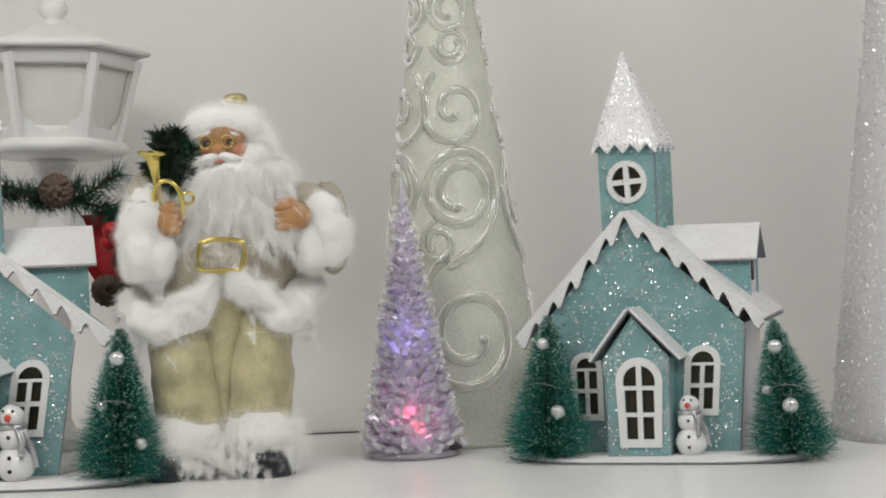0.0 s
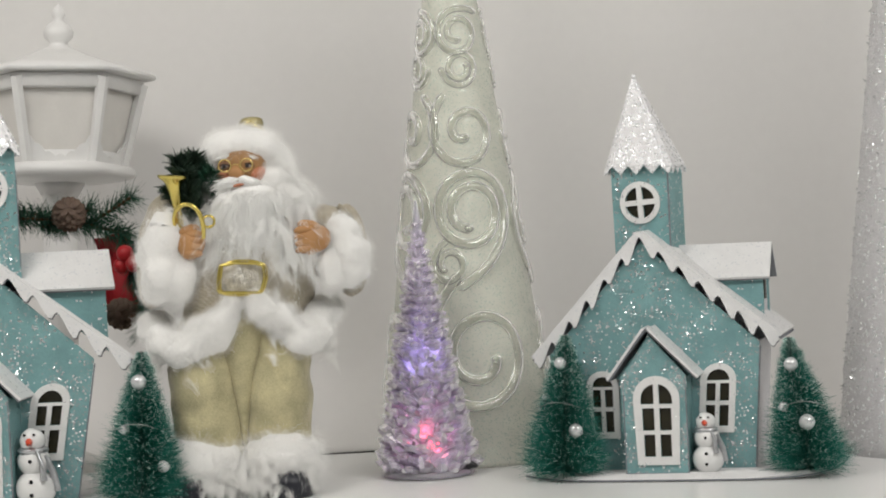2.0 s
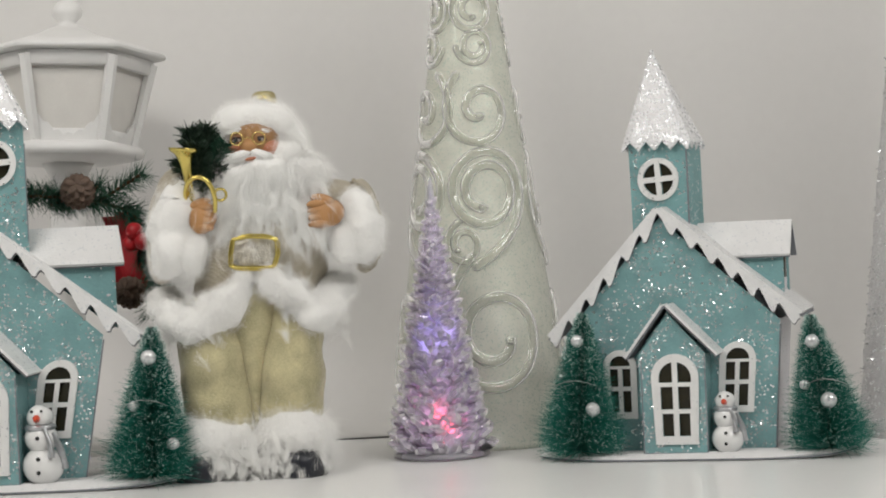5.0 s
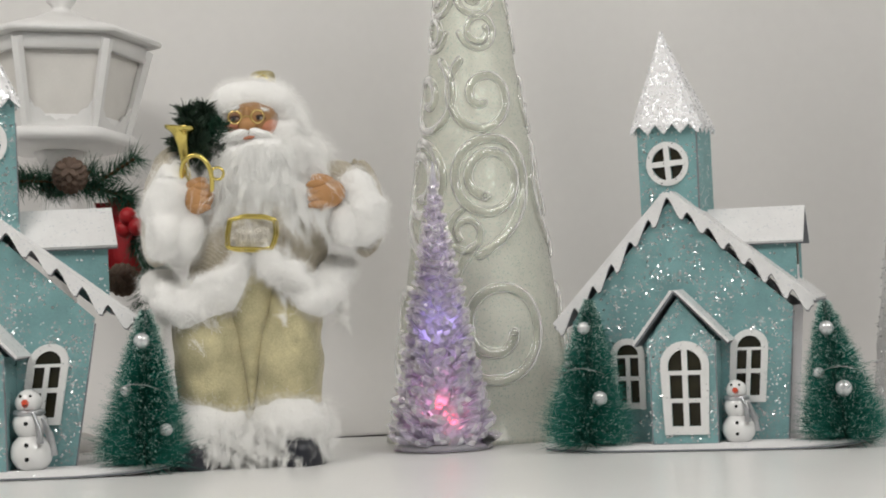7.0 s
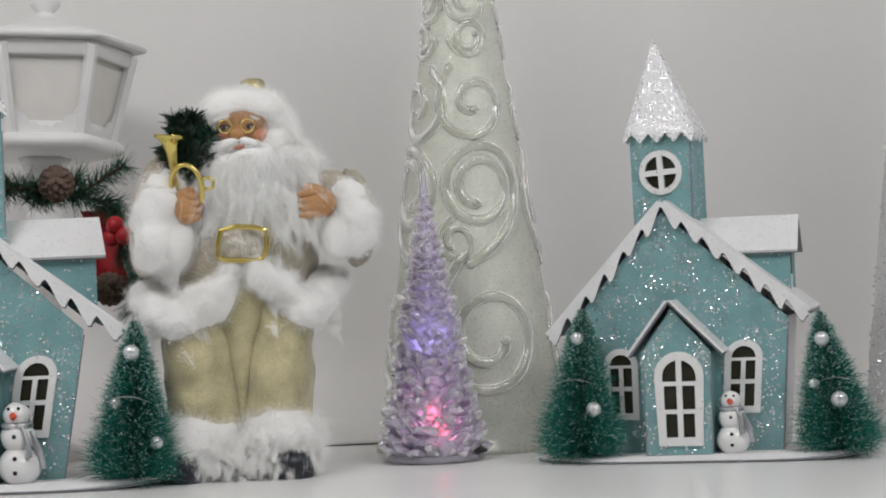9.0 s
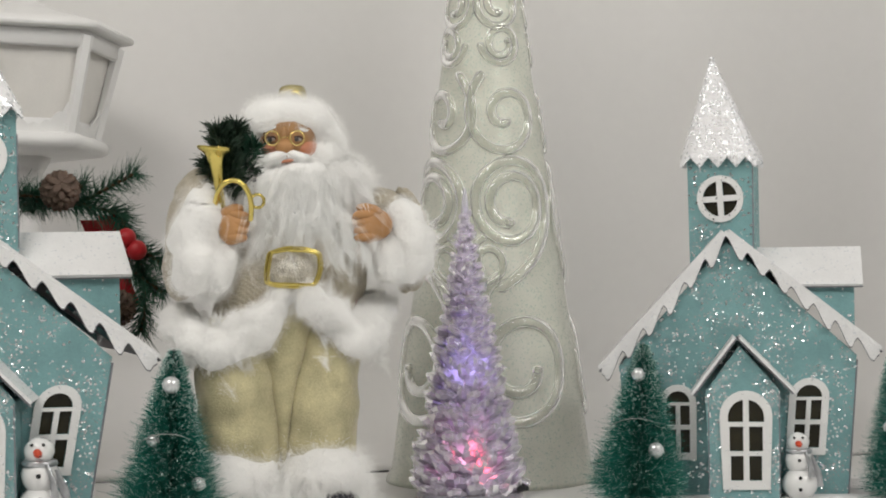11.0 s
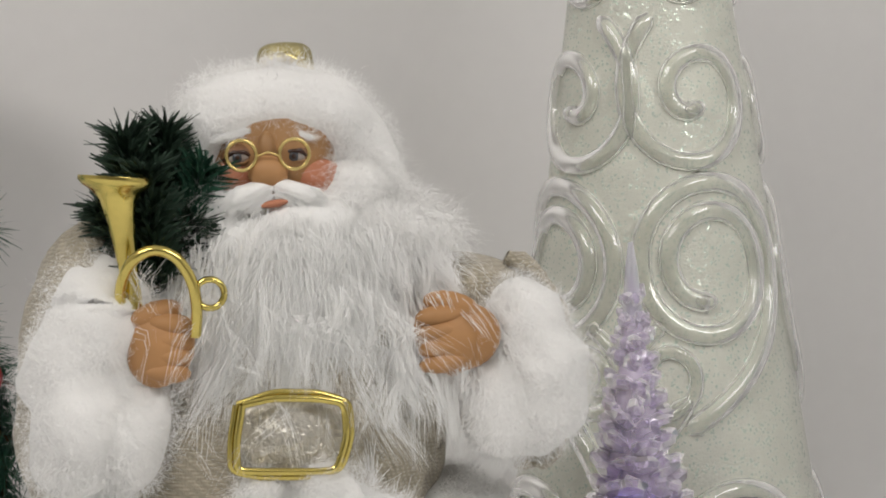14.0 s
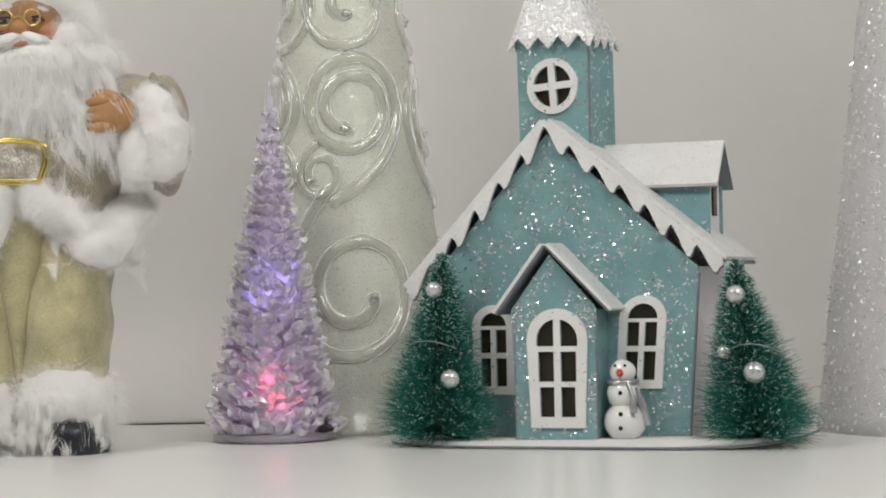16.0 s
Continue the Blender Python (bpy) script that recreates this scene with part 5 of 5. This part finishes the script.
def sprig():
    top = empty("pine_sprig", DOLL, "dark green artificial pine sprig tucked behind the horn", "pine sprig")
    K = 0.000408
    at = lambda px, py, y: ((px - 387) * K, 0.82 * y, 0.108 + (586 - py) * K)
    for k, (a, b, c) in enumerate(((at(288, 350, -0.014), at(274, 236, -0.012), 22), (at(296, 345, -0.012), at(304, 232, -0.008), 22), (at(280, 330, -0.016), at(258, 286, -0.018), 12), (at(306, 320, -0.010), at(330, 262, -0.012), 14), (at(292, 345, -0.018), at(288, 262, -0.022), 18), (at(306, 340, -0.008), at(322, 300, -0.014), 10))):
        p, w = along(a, b, c)
        soup_part("stem", [tube(p, 0.0012, 5)], "stem_brown", top, "wire stem")
        pine(p, w, 0.0115, 0.0022, "pine_green" if k == 3 else "pine_dark", "needles", top, "flat dark green needles", 50)


sprig()


# ---- white lantern post ----
def lantern():
    cx, cy = -0.410, 1.03
    top = empty("lantern_post", pose(cx, cy, -0.022, -4, 2.5, 15), "white plastic street lantern on a round post", "lantern")

    def ring(r, z, n=6):
        return [(r * math.cos(2 * math.pi * k / n), r * math.sin(2 * math.pi * k / n), z) for k in range(n)]

    def hexloft(levels, name, material, label, bevel=0.0008, caps=True):
        bm = bmesh.new()
        rs = [[bm.verts.new(p) for p in ring(r, z)] for r, z in levels]
        for a, b in zip(rs, rs[1:]):
            for i in range(6):
                bm.faces.new((a[i], a[(i + 1) % 6], b[(i + 1) % 6], b[i]))
        if caps:
            bm.faces.new(rs[0][::-1])
            bm.faces.new(rs[-1])
        if bevel:
            bmesh.ops.bevel(bm, geom=bm.edges[:], offset=bevel, segments=2, affect="EDGES")
        return part(name, bm, material, top, label)

    hexloft([(0.1110, 0.413), (0.1140, 0.415), (0.1120, 0.419), (0.085, 0.426), (0.055, 0.433), (0.034, 0.439), (0.022, 0.444)], "roof", "lantern_white", "flaring six-sided white roof")
    bm = bmesh.new()
    prof = [(0.024, 0.459), (0.021, 0.462), (0.011, 0.467), (0.010, 0.471), (0.0165, 0.478), (0.0175, 0.486), (0.0130, 0.494), (0.006, 0.499), (0.0055, 0.503), (0.008, 0.508), (0.0055, 0.515), (0.0005, 0.521)]
    rs = [[bm.verts.new(p) for p in ring(r, 0.442 + (z - 0.460) * 0.8, 24)] for r, z in prof]
    for a, b in zip(rs, rs[1:]):
        for i in range(24):
            bm.faces.new((a[i], a[(i + 1) % 24], b[(i + 1) % 24], b[i]))
    part("finial", bm, "lantern_white", top, "turned white finial")
    hexloft([(0.0985, 0.412), (0.0985, 0.399), (0.094, 0.397), (0.094, 0.412)], "top_band", "lantern_white", "white band under the roof", 0.0, False)
    hexloft([(0.0735, 0.325), (0.077, 0.338), (0.0735, 0.338), (0.0700, 0.325)], "bottom_band", "lantern_white", "white band above the plate", 0.0, False)
    hexloft([(0.030, 0.3090), (0.080, 0.3115), (0.088, 0.315), (0.088, 0.322), (0.082, 0.326), (0.070, 0.327)], "plate", "lantern_white", "stepped six-sided white plate")
    hexloft([(0.022, 0.296), (0.026, 0.303), (0.031, 0.310)], "collar", "lantern_white", "white collar under the plate")
    hexloft([(0.006, 0.326), (0.006, 0.411)], "lamp_stem", "lantern_white", "white inner stem")
    for k in range(6):
        a = math.pi / 3 * k
        lo, hi = np.array([0.0735 * math.cos(a), 0.0735 * math.sin(a), 0.325]), np.array([0.0970 * math.cos(a), 0.0970 * math.sin(a), 0.409])
        soup_part("corner_bar", [tube([lo, (lo + hi) / 2, hi], [0.0062, 0.0066, 0.0072], 6)], "lantern_white", top, "white corner bar", False)
        # pane and lace trim on each face
        b = math.pi / 3 * (k + 1)
        lo2, hi2 = np.array([0.0735 * math.cos(b), 0.0735 * math.sin(b), 0.325]), np.array([0.0970 * math.cos(b), 0.0970 * math.sin(b), 0.409])
        sc = lambda p, f: np.array([p[0] * f, p[1] * f, p[2]])
        pts = [sc(lo, 0.93), sc(lo2, 0.93), sc(hi2, 0.93), sc(hi, 0.93)]
        mid = (np.array(pts).mean(0)) * np.array([1, 1, 0])
        part("pane", prism([tuple(p) for p in pts], tuple(-mid / np.linalg.norm(mid) * 0.001)), "lantern_pane", top, "milky white pane", smooth=False)
        rim = []
        m = 28
        for i in range(m + 1):
            f = i / m
            e = lo + (lo2 - lo) * f
            h = 0.006 + 0.026 * abs(2 * f - 1) ** 2.0 + 0.0035 * abs(math.sin(f * math.pi * 7))
            up = (hi + (hi2 - hi) * f) - e
            rim.append(e + up * (h / 0.086))
        poly = [tuple(lo), tuple(lo2)] + [tuple(p) for p in rim[::-1]]
        n = np.cross(lo2 - lo, hi - lo)
        n = n / np.linalg.norm(n)
        bm = prism(poly, tuple(-n * 0.0022))
        bmesh.ops.triangulate(bm, faces=bm.faces[:])
        part("lace_trim", bm, "lantern_white", top, "pierced white lace trim", smooth=False)
        rim2 = []
        for i in range(m + 1):
            f = i / m
            e = hi + (hi2 - hi) * f
            h = 0.006 + 0.011 * abs(2 * f - 1) ** 2.2
            rim2.append(e - ((hi + (hi2 - hi) * f) - (lo + (lo2 - lo) * f)) * (h / 0.098))
        bm = prism([tuple(hi2), tuple(hi)] + [tuple(p) for p in rim2], tuple(-n * 0.002))
        bmesh.ops.triangulate(bm, faces=bm.faces[:])
        part("arch_trim", bm, "lantern_white", top, "white arched trim", smooth=False)
    v, q = loft([(0.020, 0, 0, 0.055, 0.055), (0.030, 0, 0, 0.055, 0.055), (0.034, 0, 0, 0.045, 0.045), (0.04, 0, 0, 0.026, 0.026), (0.05, 0, 0, 0.0195, 0.0195), (0.290, 0, 0, 0.0195, 0.0195), (0.300, 0, 0, 0.021, 0.021)], 32)
    soup_part("post", [(v, q)], "lantern_white", top, "round white post")

    top.scale = (0.86, 0.86, 1.0)


lantern()


# ---- garland on the post: pine, cones, berries and ribbon ----
def pine_cone(parent, c, r, turn):
    s = Soup()
    M = np.array(Euler([radians(a) for a in turn]).to_matrix())
    for t in range(8):
        f = t / 7
        rad = r * (0.35 + 0.75 * math.sin(math.pi * (0.18 + 0.72 * f)))
        n = 9 if 0 < t < 7 else 5
        for i in range(n):
            a = 2 * math.pi * (i + 0.5 * (t % 2)) / n
            v, _, q = ball((0, 0, 0), (r * 0.27, r * 0.50, r * 0.05), (30 - 34 * f, 0, 0), 9, 6)
            v = v + np.array([0, -rad * 0.78, 0])
            ca, sa = math.cos(a), math.sin(a)
            v = v @ np.array([[ca, sa, 0], [-sa, ca, 0], [0, 0, 1]]) + np.array([0, 0, (f - 0.5) * r * 1.7])
            s.add(v @ M.T + np.array(c), q[:-2], "cone_scale")
    return link_mesh("pine_cone", s.mesh("pine_cone"), parent, "brown open pine cone")


def garland():
    top = empty("pine_garland", pose(-0.021, -0.020, 0.0255), "green pine garland with cones, red berries and red ribbon", "garland")
    runs = (((-0.440, 1.035, 0.246), (-0.312, 1.020, 0.226), 26, (0, -0.012, 0.006)), ((-0.318, 1.022, 0.232), (-0.296, 1.010, 0.125), 24, (0.012, -0.004, 0)),
            ((-0.400, 1.030, 0.236), (-0.345, 1.015, 0.252), 12, (0, 0, 0)), ((-0.350, 1.02, 0.236), (-0.300, 1.005, 0.262), 10, (0, 0, 0)), ((-0.372, 1.05, 0.24), (-0.455, 1.03, 0.262), 12, (0, 0, 0)),
            ((-0.312, 1.015, 0.205), (-0.278, 1.0, 0.185), 9, (0, 0, 0)), ((-0.308, 1.015, 0.180), (-0.276, 1.0, 0.158), 9, (0, 0, 0)), ((-0.405, 1.080, 0.236), (-0.372, 1.035, 0.242), 10, (0, 0, 0)))
    for k, (a, b, n, bow) in enumerate(runs):
        p, w = along(a, b, n, bow)
        soup_part("stem", [tube(p, 0.0016, 6)], "stem_brown", top, "wire stem")
        pine(p, w, 0.022, 0.0010, "pine_green", "needles", top, "fine green needles", 42)
    pine_cone(top, (-0.363, 1.000, 0.249), 0.0140, (60, 0, 10))
    pine_cone(top, (-0.316, 1.000, 0.146), 0.0130, (70, 0, -15))
    for c, r in (((-0.3065, 0.994, 0.2060), 0.0088), ((-0.2975, 0.992, 0.1955), 0.0088), ((-0.312, 0.998, 0.1940), 0.0080)):
        v, _, q = ball(c, (r, r, r), nu=18, nv=12)
        s = Soup()
        s.add(v, q[:-2], "berry_red")
        link_mesh("berry", s.mesh("berry"), top, "round red berry")
    # wired ribbon: two tails and a knot
    for k, (x0, x1, z0, z1, y) in enumerate(((-0.333, -0.310, 0.226, 0.146, 1.022), (-0.350, -0.330, 0.222, 0.150, 1.035))):
        bm = bmesh.new()
        rows = []
        for i in range(15):
            f = i / 14
            z = z0 + (z1 - z0) * f
            dx, dy = 0.012 * f + 0.003 * math.sin(f * 7), 0.006 * math.sin(f * 6 + k)
            rows.append([bm.verts.new((x0 + (x1 - x0) * g + dx, y + dy + 0.002 * math.sin(g * 3), z)) for g in (0, 0.33, 0.66, 1)])
        for a, b in zip(rows, rows[1:]):
            for j in range(3):
                bm.faces.new((a[j], a[j + 1], b[j + 1], b[j]))
        ob = part("ribbon", bm, "ribbon_red", top, "red woven ribbon tail")
        m = ob.modifiers.new("thick", "SOLIDIFY")
        m.thickness = 0.0012

    top.scale = (0.925, 0.925, 0.925)


garland()
